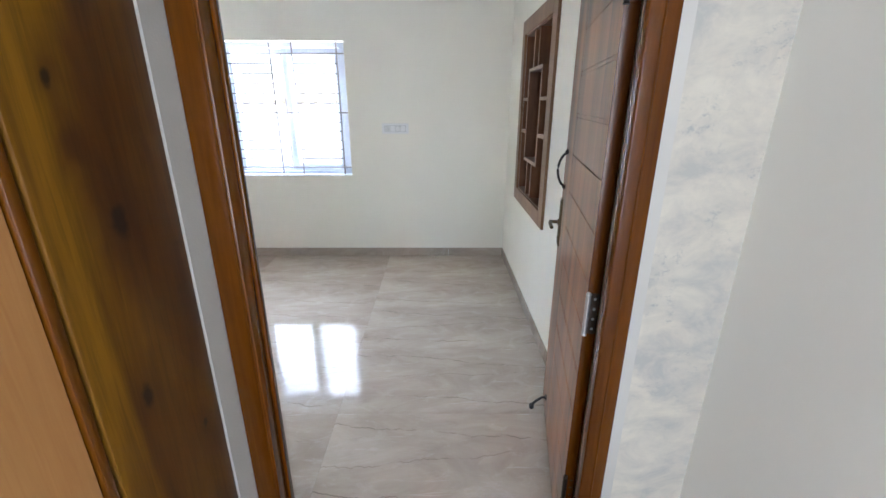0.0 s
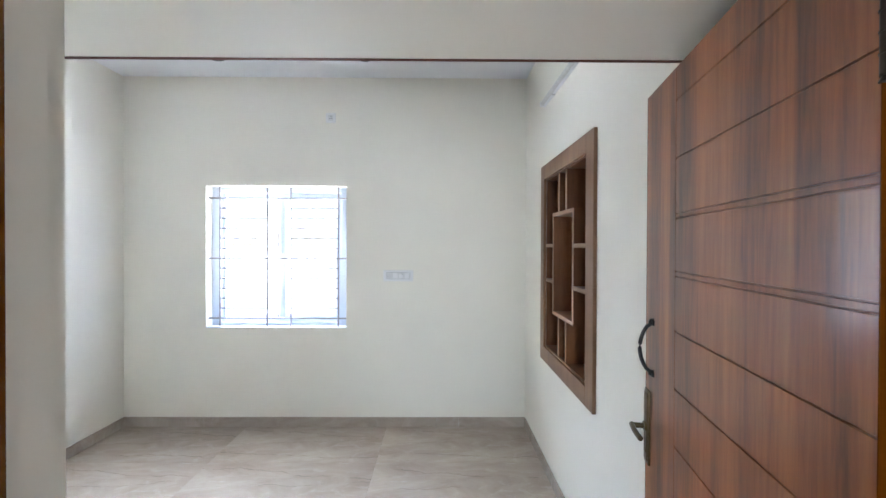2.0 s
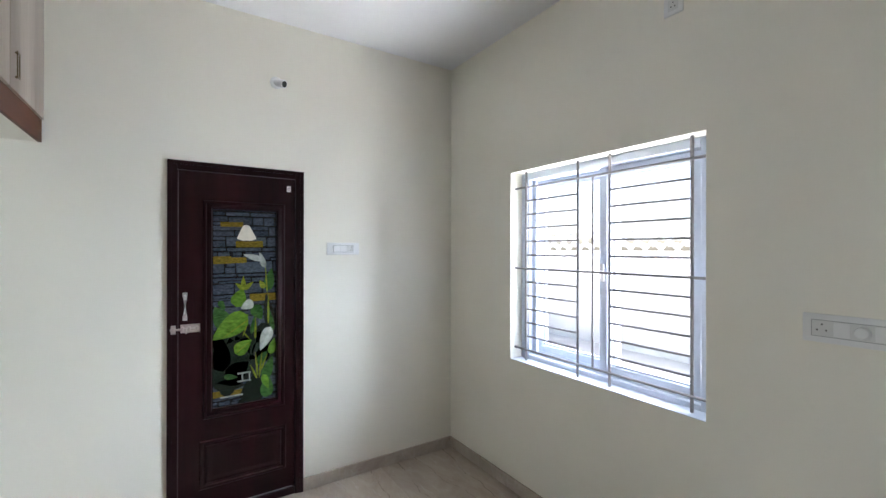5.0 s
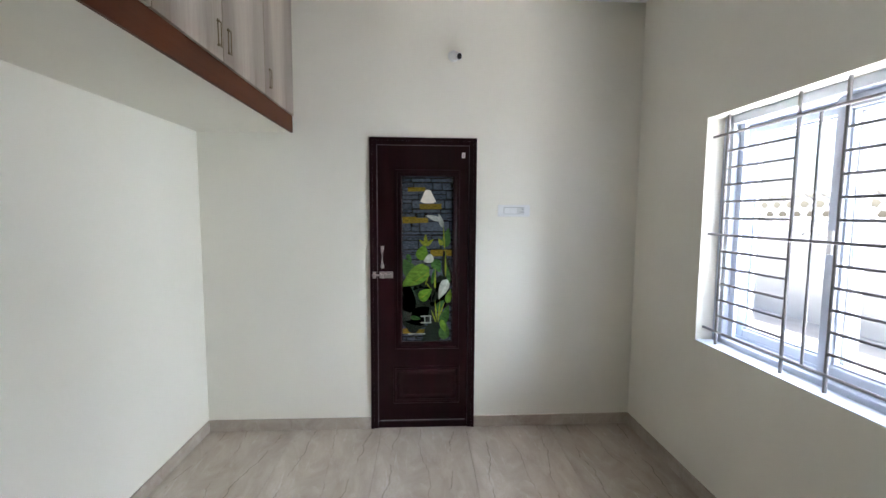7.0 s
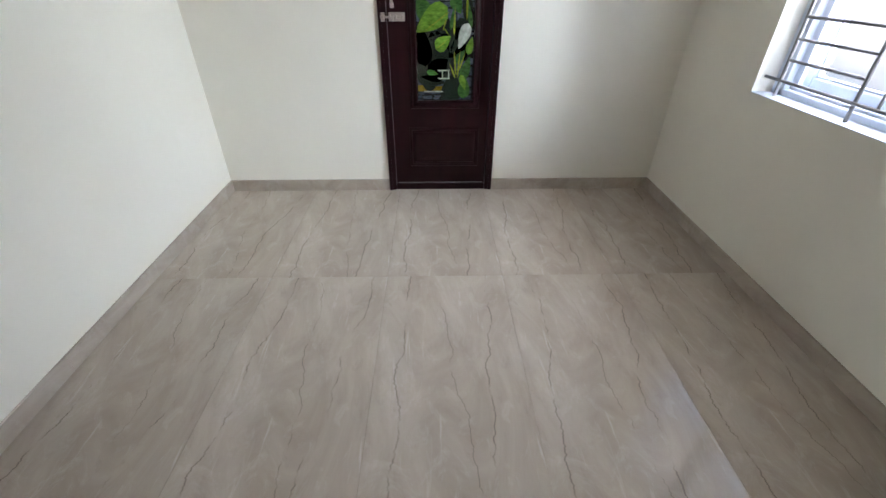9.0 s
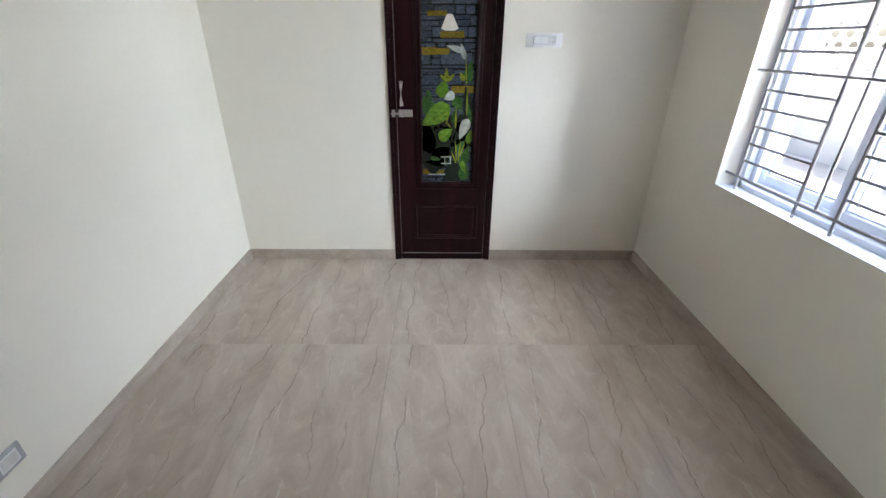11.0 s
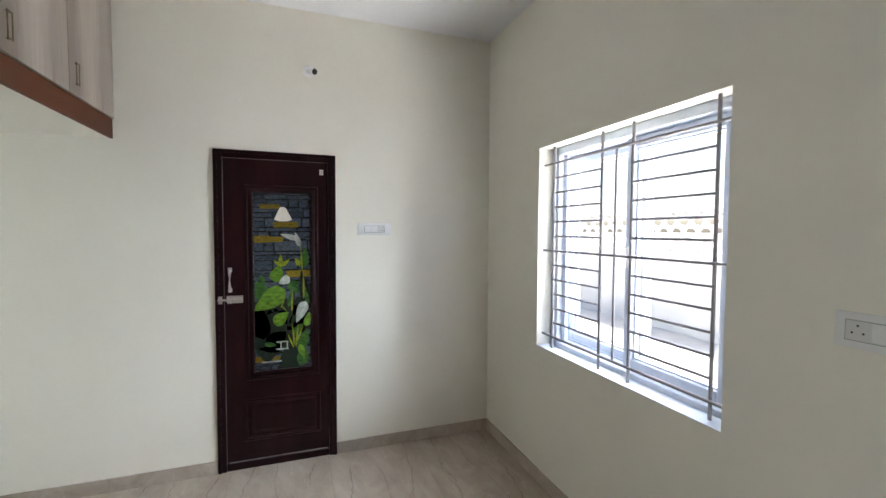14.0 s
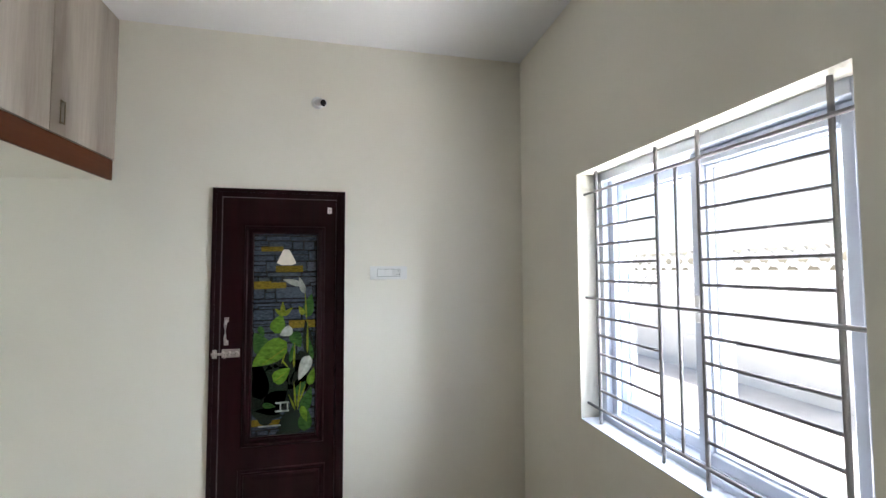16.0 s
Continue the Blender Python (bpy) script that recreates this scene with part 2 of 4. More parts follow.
TEAK_RAW = teak_board("knotted_teak_board")
TEAK_PALE = wood("pale_teak_panel", (0.32, 0.135, 0.038), (0.42, 0.195, 0.06), (0.50, 0.26, 0.09), 2, 0.4, 0.2, knots=True, band=1.5)
SHELF_WOOD = wood("shelf_laminate", (0.15, 0.075, 0.035), (0.20, 0.105, 0.05), (0.25, 0.135, 0.065), 2, 0.45, band=3.0)
SHELF_EDGE = wood("shelf_edge_strip", (0.27, 0.165, 0.10), (0.32, 0.20, 0.125), (0.36, 0.235, 0.15), 2, 0.5)
# deeper brown inside the niche than on the face frame
SHELF_IN = wood("shelf_inner_brown", (0.07, 0.026, 0.008), (0.13, 0.05, 0.016), (0.18, 0.075, 0.026), 2, 0.4, band=3.0)
ASH = wood("ash_laminate", (0.25, 0.20, 0.16), (0.40, 0.34, 0.285), (0.53, 0.465, 0.40), 2, 0.4, grain=0.7, band=2.4)
RED_EDGE = wood("red_brown_edge_board", (0.055, 0.013, 0.004), (0.08, 0.020, 0.006), (0.10, 0.027, 0.009), 0, 0.45, band=3.0, spec=0.2)
PVC = wood("dark_maroon_pvc", (0.0065, 0.0010, 0.0016), (0.0115, 0.0018, 0.0030), (0.018, 0.0032, 0.0050), 2, 0.32, 0.0, band=5.0, spec=0.2)
EDGE_STRIP = plain("dull_grey_strip", (0.10, 0.085, 0.09), 0.5)
# grey of rubber seals, also used as painted shadow round switch inserts
GASKET_AND_SHADOW = plain("grey_gasket_and_gap_shadow", (0.22, 0.22, 0.22), 0.5)
UPVC = plain("white_upvc", (0.64, 0.69, 0.79), 0.3, var=0.04)
GRILLE = plain("grey_painted_steel", (0.27, 0.255, 0.265), 0.45)
PLASTIC = plain("white_plastic", (0.80, 0.80, 0.79), 0.28, var=0.03)
PLASTIC_OFF = plain("off_white_plastic", (0.70, 0.70, 0.68), 0.3, var=0.03)
BLACK = plain("black_paint", (0.012, 0.011, 0.011), 0.35)
# black painted in for the shade inside holes and door gaps
HOLE_SHADE = plain("hole_shade_black", (0.01, 0.01, 0.01), 0.9)
STEEL = plain("brushed_steel", (0.62, 0.61, 0.59), 0.28, 1.0)
BRONZE = plain("antique_bronze", (0.19, 0.145, 0.08), 0.36, 1.0, var=0.35)
HINGE = plain("blackened_steel", (0.07, 0.055, 0.045), 0.38, 1.0, var=0.4)
FAN_BROWN = plain("dark_brown_enamel", (0.022, 0.015, 0.013), 0.42, coat=0.0)
CHROME = plain("polished_chrome", (0.75, 0.76, 0.78), 0.08, 1.0, var=0.03)
GREY_METAL = plain("grey_aluminium", (0.50, 0.51, 0.53), 0.4, 0.8)
PANE = glass("window_glass")
FROST = plain("frosted_lens", (0.72, 0.71, 0.67), 0.5)
SLATE = island_tint("slate_print", (0.005, 0.008, 0.011), (0.060, 0.074, 0.096), 0.25)
LEAF = island_tint("green_leaf_print", (0.030, 0.085, 0.009), (0.110, 0.205, 0.020), 0.25, 24)
LEAF_MID = island_tint("shaded_leaf_print", (0.008, 0.030, 0.009), (0.042, 0.105, 0.024), 0.25, 24)
LEAF_DARK = island_tint("dark_leaf_print", (0.002, 0.005, 0.003), (0.007, 0.018, 0.010), 0.25, 22)
SPROUT = island_tint("yellow_leaf_print", (0.045, 0.075, 0.006), (0.20, 0.22, 0.02), 0.25)
PETAL_AND_REFLECTION = island_tint("pale_flower_reflection_print", (0.12, 0.14, 0.12), (0.36, 0.37, 0.33), 0.25, 14)
AMBER = island_tint("amber_stone_print", (0.05, 0.036, 0.004), (0.19, 0.13, 0.014), 0.25)
LAMPSHADE = plain("lamp_print", (0.72, 0.66, 0.56), 0.25)
BACK_PRINT = plain("dark_print", (0.007, 0.009, 0.012), 0.2)


# ---- building blocks ----
def add_box(bm, lo, hi, bevel=0.0, segments=1):
    size = [h - l for l, h in zip(lo, hi)]
    centre = [(h + l) / 2 for l, h in zip(lo, hi)]
    r = bmesh.ops.create_cube(bm, size=1.0, matrix=Matrix.LocRotScale(centre, None, size))
    if bevel:
        edges = {e for v in r["verts"] for e in v.link_edges}
        bmesh.ops.bevel(bm, geom=list(edges), offset=bevel, segments=segments, affect="EDGES", profile=0.5)
    return bm


def add_rod(bm, a, b, r0, r1=None, sides=14, caps=True):
    a, b = Vector(a), Vector(b)
    way = b - a
    m = Matrix.Translation((a + b) / 2) @ way.to_track_quat("Z", "Y").to_matrix().to_4x4()
    bmesh.ops.create_cone(bm, cap_ends=caps, segments=sides, radius1=r0, radius2=r0 if r1 is None else r1, depth=way.length, matrix=m)
    return bm


def add_lathe(bm, profile, sides=32, m=Matrix()):
    """Turns (radius, height) pairs round z."""
    rings = []
    for r, z in profile:
        rings.append([bm.verts.new(m @ Vector((r * math.cos(2 * math.pi * i / sides), r * math.sin(2 * math.pi * i / sides), z))) for i in range(sides)])
    for a, b in zip(rings, rings[1:]):
        for i in range(sides):
            bm.faces.new((a[i], a[(i + 1) % sides], b[(i + 1) % sides], b[i]))
    bm.faces.new(rings[0][::-1])
    bm.faces.new(rings[-1])
    return bm


def add_tube(bm, points, r, sides=10):
    """A round bar along a bent line."""
    points = [Vector(p) for p in points]
    rings = []
    for i, p in enumerate(points):
        way = (points[min(i + 1, len(points) - 1)] - points[max(i - 1, 0)]).normalized()
        q = way.to_track_quat("Z", "Y")
        rings.append([bm.verts.new(p + q @ Vector((r * math.cos(2 * math.pi * k / sides), r * math.sin(2 * math.pi * k / sides), 0))) for k in range(sides)])
    for a, b in zip(rings, rings[1:]):
        for k in range(sides):
            bm.faces.new((a[k], a[(k + 1) % sides], b[(k + 1) % sides], b[k]))
    bm.faces.new(rings[0][::-1])
    bm.faces.new(rings[-1])
    return bm


def add_plate(bm, outline, place, depth):
    """A flat shape with thickness: outline of (u, v), place(u, v, w) gives the corner, w from 0 to depth."""
    front = [bm.verts.new(place(u, v, depth)) for u, v in outline]
    back = [bm.verts.new(place(u, v, 0.0)) for u, v in outline]
    n = len(outline)
    bm.faces.new(front)
    bm.faces.new(back[::-1])
    for i in range(n):
        bm.faces.new((back[i], back[(i + 1) % n], front[(i + 1) % n], front[i]))
    return bm


def add_moulding(bm, y0, y1, z0, z1, x_low, x_high, width, steps=((0, 0), (0.3, 1), (0.6, 0.55), (1, 0.2))):
    """A profiled picture-frame moulding in a plane of constant x, from its outer edge inwards."""
    loops = []
    for f, h in steps:
        o, x = width * f, x_low + (x_high - x_low) * h
        loops.append([bm.verts.new(p) for p in ((x, y0 + o, z0 + o), (x, y1 - o, z0 + o), (x, y1 - o, z1 - o), (x, y0 + o, z1 - o))])
    for a, b in zip(loops, loops[1:]):
        for i in range(4):
            bm.faces.new((a[i], a[(i + 1) % 4], b[(i + 1) % 4], b[i]))
    return bm


def mesh_of(name, bm, mat, smooth=True):
    bmesh.ops.recalc_face_normals(bm, faces=bm.faces)
    me = bpy.data.meshes.new(name)
    bm.to_mesh(me)
    bm.free()
    me.materials.append(mat)
    if smooth:
        for p in me.polygons:
            p.use_smooth = True
        me.set_sharp_from_angle(angle=radians(35))
    return me


def part(name, bm, mat, parent, label=""):
    ob = new(name, mesh_of(name, bm, mat))
    ob.parent = parent
    return tagged(ob, label)


def thing(name, m, label, category, group="", kind=""):
    ob = new(name)
    ob.empty_display_size = 0.1
    ob.matrix_basis = m
    return tagged(ob, label, category, group, kind)


def structure(name, boxes, mat, label, category, bevel=0.0):
    bm = bmesh.new()
    for lo, hi in boxes:
        add_box(bm, lo, hi, bevel)
    return tagged(new(name, mesh_of(name, bm, mat, False)), label, category, kind="structure")


def one_box(lo, hi, bevel=0.0, segments=1):
    return add_box(bmesh.new(), lo, hi, bevel, segments)


def opening(axis, a0, a1, b0, b1, z0, z1, hole):
    """Boxes of a wall that runs along axis (0 or 1) from a0 to a1, is b0 to b1 thick, with a hole (from, to, bottom, top)."""
    h0, h1, hz0, hz1 = hole
    spans = [(a0, h0, z0, z1), (h1, a1, z0, z1), (h0, h1, hz1, z1)]
    if hz0 > z0:
        spans.append((h0, h1, z0, hz0))
    out = []
    for p, q, lo, hi in spans:
        out.append(((p, b0, lo), (q, b1, hi)) if axis == 0 else ((b0, p, lo), (b1, q, hi)))
    return out


# ---- the room: 3.475 m by 3.06 m, 3.02 m high ----
LX, LY, H = 3.475, 3.06, 3.02
WIN = (0.709, 1.919, 0.857, 2.084)
BATH = (1.152, 1.896, 0.0, 2.08)
NICHE = (1.520, 2.360, 0.866, 2.040)
ENTRY = (2.225, 3.302, 0.0, 2.10)
SOUTH = -0.195
structure("wall_north", opening(0, -0.23, LX + 0.23, LY, LY + 0.29, -0.15, H, WIN), WALL, "smooth cream painted wall around the barred window", "wall")
structure("wall_west", opening(1, 0.0, LY, -0.23, 0.0, -0.15, H, BATH), WALL, "smooth cream painted wall around the dark bathroom door", "wall")
structure("wall_east", opening(1, 0.0, LY, LX, LX + 0.23, -0.15, H, NICHE), WALL, "cream painted wall with the recessed wooden shelf", "wall")
structure("wall_south", opening(0, -0.23, LX + 0.23, SOUTH, 0.0, -0.15, H, ENTRY), WALL, "cream painted wall with the entrance door below the loft", "wall")
structure("ceiling", [((-0.23, SOUTH, H), (LX + 0.23, LY + 0.29, H + 0.15))], CEILING, "plain white painted ceiling", "ceiling")
structure("loft_slab", [((0.0, 0.0, 2.101), (LX, 0.622, 2.2))], WALL, "cream plastered concrete loft slab above the entrance", "loft")

# hall side: sponged plaster face, passage walls, ceiling
HX0, HX1, HY = 2.243, 3.565, -3.6
structure("hall_wall_face", [((HX1, SOUTH - 0.004, 0.0), (3.346, SOUTH, 3.02)), ((HX0, SOUTH - 0.004, 2.12), (3.346, SOUTH, 3.02))], MOTTLED, "cream wall sponged with blue-grey smudges beside the door frame", "wall")
structure("hall_plaster_strip", [((3.311, SOUTH - 0.004, 0.0), (3.346, SOUTH, 2.12))], BARE_PLASTER, "grey unpainted plaster strip along the door frame", "plaster")
structure("hall_corner_strip", [((HX0 - 0.01, -0.3465, 0.0), (2.277, SOUTH - 0.001, 2.12))], BARE_PLASTER, "narrow bare plaster strip between two door frames", "plaster")
structure("door_reveal", [((2.2245, SOUTH + 0.001, 0.0), (2.316, -0.122, 2.098))], WALL, "plastered return of the wall behind the door frame", "wall")
structure("hall_wall_east", [((HX1, HY, -0.15), (HX1 + 0.2, SOUTH, H))], HALL_WALL, "plain off-white painted hall wall", "wall")
structure("hall_wall_west", opening(1, HY, SOUTH, HX0 - 0.2, HX0, -0.15, H, (-1.66, -0.36, 0.0, 2.12)), HALL_WALL, "off-white hall wall around a wooden door", "wall")
# unseen wall; its opening is added to let the hall lamp shine in
structure("hall_wall_south", opening(0, HX0 - 0.2, HX1 + 0.2, HY - 0.2, HY, -0.15, H, (2.3, 3.4, 0.0, 2.4)), HALL_WALL, "plain unseen hall end wall with an opening added for light", "wall")
structure("hall_ceiling", [((HX0 - 0.2, HY - 0.2, H), (HX1 + 0.2, SOUTH, H + 0.15))], CEILING, "plain white hall ceiling", "ceiling")
# unseen slab added only to block direct sun at the hall end
structure("hall_sun_screen", [((1.2, -6.5, 2.75), (4.6, HY - 0.2, 2.9))], OUTSIDE, "unseen concrete slab added to keep direct sun out of the hall", "roof")

# ---- outdoors behind the window ----
structure("ground", [((-600, -600, -0.32), (600, 600, -0.16))], GROUND, "pale sunlit concrete ground around the house", "ground")
# unseen overhang, added and sized to stop sun patches entering the room
structure("window_sun_screen", [((-0.8, LY + 0.29, H), (LX + 0.8, LY + 1.14, H + 0.15))], OUTSIDE, "unseen concrete overhang added to keep sun out of the window", "roof")
YW = 7.8
yard = structure("compound_wall", [((-14, YW, -0.16), (14, YW + 0.12, 1.235)), ((-14, YW - 0.02, 1.915), (14, YW + 0.14, 1.985))], OUTSIDE, "plastered boundary wall with a pierced zigzag lattice band", "boundary wall")


def lattice_rib():
    """One S-shaped block of the pierced band."""
    bm = bmesh.new()
    pts = [(-0.135, -0.030), (-0.080, -0.086), (-0.045, -0.080), (0.030, 0.020), (0.075, -0.030), (0.135, -0.020), (0.135, 0.030), (0.085, 0.086), (0.045, 0.080), (-0.030, -0.020), (-0.080, 0.030), (-0.135, 0.020)]
    return mesh_of("lattice_rib", add_plate(bm, pts, lambda u, v, w: Vector((u, -w, v)), 0.06), OUTSIDE, False)


rib = lattice_rib()
for row in range(4):
    for i in range(54):
        ob = new("lattice_rib", rib)
        ob.parent = yard
        ob.matrix_basis = pose(-11.2 + i * 0.27 + (row % 2) * 0.135, YW + 0.09, 1.32 + row * 0.17)

# ---- floor ----
floor = structure("floor", [((-0.23, SOUTH, -0.15), (LX + 0.23, LY + 0.29, -0.0115)), ((HX0 - 0.2, HY - 0.2, -0.15), (HX1 + 0.2, SOUTH, -0.0115))], GROUT, "polished grey-beige marble-look tiles with thin dark veins", "floor")


def tile_mesh(lx, ly):
    bm = one_box((-lx / 2 + 0.0004, -ly / 2 + 0.0004, -0.0112), (lx / 2 - 0.0004, ly / 2 - 0.0004, 0.0), 0.0004)
    return mesh_of("tile", bm, TILE, False)


TILE_MESHES = {}


def lay_tile(x0, x1, y0, y1, parent):
    key = (round(x1 - x0, 3), round(y1 - y0, 3))
    if key not in TILE_MESHES:
        TILE_MESHES[key] = tile_mesh(*key)
    ob = new("tile", TILE_MESHES[key])
    ob.parent = parent
    ob.location = ((x0 + x1) / 2, (y0 + y1) / 2, 0)
    return ob


for x0, x1 in ((0.0, 1.065), (1.065, 2.27), (2.27, 3.475)):
    for k in range(5):
        lay_tile(x0, x1, k * 0.612, (k + 1) * 0.612, floor)
lay_tile(2.225, 3.302, SOUTH, 0.0, floor)
for k in range(5):
    y1 = SOUTH - k * 0.675
    lay_tile(HX0, 2.27, y1 - 0.675, y1, floor)
    lay_tile(2.27, HX1, y1 - 0.675, y1, floor)

# skirting tiles, 8.2 cm high
SK, SKT = 0.082, 0.011


def skirting(name, spans, label):
    base = tagged(new(name), label, "skirting", kind="structure")
    for lo, hi in spans:
        ob = new("skirting_tile", mesh_of("skirting_tile", one_box(lo, hi, 0.001), SKIRT_TILE, False))
        ob.parent = base
    return base


def cuts(a, b, step=0.61):
    n = max(1, round((b - a) / step))
    return [(a + (b - a) * i / n + 0.0005, a + (b - a) * (i + 1) / n - 0.0005) for i in range(n)]


SKIRT_LABEL = "low skirting of grey-beige marble tile along the wall"
skirting("baseboard_west", [((0.0, a, 0.0), (SKT, b, SK)) for a, b in cuts(SKT, BATH[0] - 0.001) + cuts(BATH[1] + 0.001, LY - SKT)], SKIRT_LABEL)
skirting("baseboard_north", [((a, LY - SKT, 0.0), (b, LY, SK)) for a, b in cuts(0.0, LX)], SKIRT_LABEL)
skirting("baseboard_east", [((LX - SKT, a, 0.0), (LX, b, SK)) for a, b in cuts(SKT, LY - SKT)], SKIRT_LABEL)
skirting("baseboard_south", [((a, 0.0, 0.0), (b, SKT, SK)) for a, b in cuts(0.0, ENTRY[0]) + [(ENTRY[1], LX)]], SKIRT_LABEL)

# ---- window, grille ----
def build_window():
    w0, w1, z0, z1 = WIN
    win = thing("window_1", pose(0, 0, 0), "white sliding window with two sashes and clear panes", "window", kind="structure")
    ya, yb, s = 3.157, 3.348, 0.045
    bm = bmesh.new()
    for lo, hi in (((w0, ya, z0), (w0 + 0.072, ya + 0.036, z1)), ((w0, ya + 0.036, z0), (w0 + 0.104, ya + 0.058, z1)), ((w0, ya + 0.058, z0), (w0 + 0.042, yb, z1)), ((w1 - 0.068, ya, z0), (w1, yb, z1)), ((w0 + 0.042, ya, z0), (w1 - 0.068, yb, z0 + 0.030)), ((w0 + 0.042, ya, z1 - s), (w1 - 0.068, yb, z1))):
        add_box(bm, lo, hi, 0.003)
    # sliding tracks
    for y in (3.190, 3.257, 3.326):
        add_box(bm, (w0 + 0.042, y - 0.003, z0 + 0.030), (w1 - 0.068, y + 0.003, z0 + 0.042))
    part("window_frame", bm, UPVC, win)
    # the sash behind and the sash in front: from, to, near face, far face, width of the first stile
    for a, b, near, far, left in ((w0 + 0.044, 1.350, 3.262, 3.322, 0.046), (1.295, w1 - 0.070, 3.194, 3.254, 0.052)):
        bm = bmesh.new()
        c, d, r = z0 + 0.032, z1 - s - 0.004, 0.052
        y = far - 0.010
        for lo, hi in (((a, near, c), (a + left, far, d)), ((b - r, near, c), (b, far, d)), ((a + left, near, c), (b - r, far, c + r)), ((a + left, near, d - r), (b - r, far, d))):
            add_box(bm, lo, hi, 0.004)
        sash = part("sash", bm, UPVC, win)
        pane = part("pane", one_box((a + left - 0.004, y - 0.003, c + r - 0.004), (b - r + 0.004, y + 0.003, d - r + 0.004)), PANE, sash, "clear glass pane")
        pane.visible_shadow = False
        bm = bmesh.new()
        for lo, hi in (((a + left, near + 0.016, c + r), (a + left + 0.010, y - 0.004, d - r)), ((b - r - 0.010, near + 0.016, c + r), (b - r, y - 0.004, d - r)), ((a + left, near + 0.016, c + r), (b - r, y - 0.004, c + r + 0.010)), ((a + left, near + 0.016, d - r - 0.010), (b - r, y - 0.004, d - r))):
            add_box(bm, lo, hi, 0.002)
        part("glazing_bead", bm, UPVC, sash)
        bm = bmesh.new()
        for lo, hi in (((a + left + 0.0095, y - 0.008, c + r), (a + left + 0.0125, y - 0.0035, d - r)), ((b - r - 0.0125, y - 0.008, c + r), (b - r - 0.0095, y - 0.0035, d - r)), ((a + left, y - 0.008, c + r + 0.0095), (b - r, y - 0.0035, c + r + 0.0125)), ((a + left, y - 0.008, d - r - 0.0125), (b - r, y - 0.0035, d - r - 0.0095))):
            add_box(bm, lo, hi)
        part("gasket", bm, GASKET_AND_SHADOW, sash, "thin dark rubber gasket")
    part("window_sill", one_box((w0 + 0.001, LY - 0.002, z0 - 0.0005), (w1 - 0.001, 3.157, z0 + 0.003), 0.001), UPVC, win)
    bm = bmesh.new()
    add_box(bm, (1.308, 3.182, 1.40), (1.333, 3.1945, 1.50), 0.003)
    part("latch", bm, PLASTIC, win)


def build_grille():
    g = thing("window_grille", pose(1.314, 3.109, WIN[2]), "grey painted steel window grille of thin bars", "window grille")
    x0, z0, top = 1.314, WIN[2], WIN[3] - WIN[2]
    y = 0.0

    def bar(a, b, r, name):
        bm = bmesh.new()
        add_rod(bm, a, b, r, sides=10)
        part(name, bm, GRILLE, g)

    zt, zm, zb = 1.982 - z0, 1.456 - z0, 0.932 - z0
    for x in (0.805, 1.217, 1.423, 1.838):
        bar((x - x0, y, 0.0), (x - x0, y, top), 0.0076, "vertical_bar")
    bar((1.317 - x0, y, zb), (1.317 - x0, y, zt), 0.0062, "vertical_bar")
    for z in (zt, zm, zb):
        bar((WIN[0] - x0, y - 0.0065, z), (WIN[1] - x0, y - 0.0065, z), 0.0068, "cross_bar")
    for a, b in ((0.805, 1.217), (1.423, 1.838)):
        for lo, hi in ((zb, zm), (zm, zt)):
            for k in range(1, 6):
                z = lo + (hi - lo) * k / 6
                bar((a - x0, y, z), (b - x0, y, z), 0.0064, "short_bar")


build_window()
build_grille()


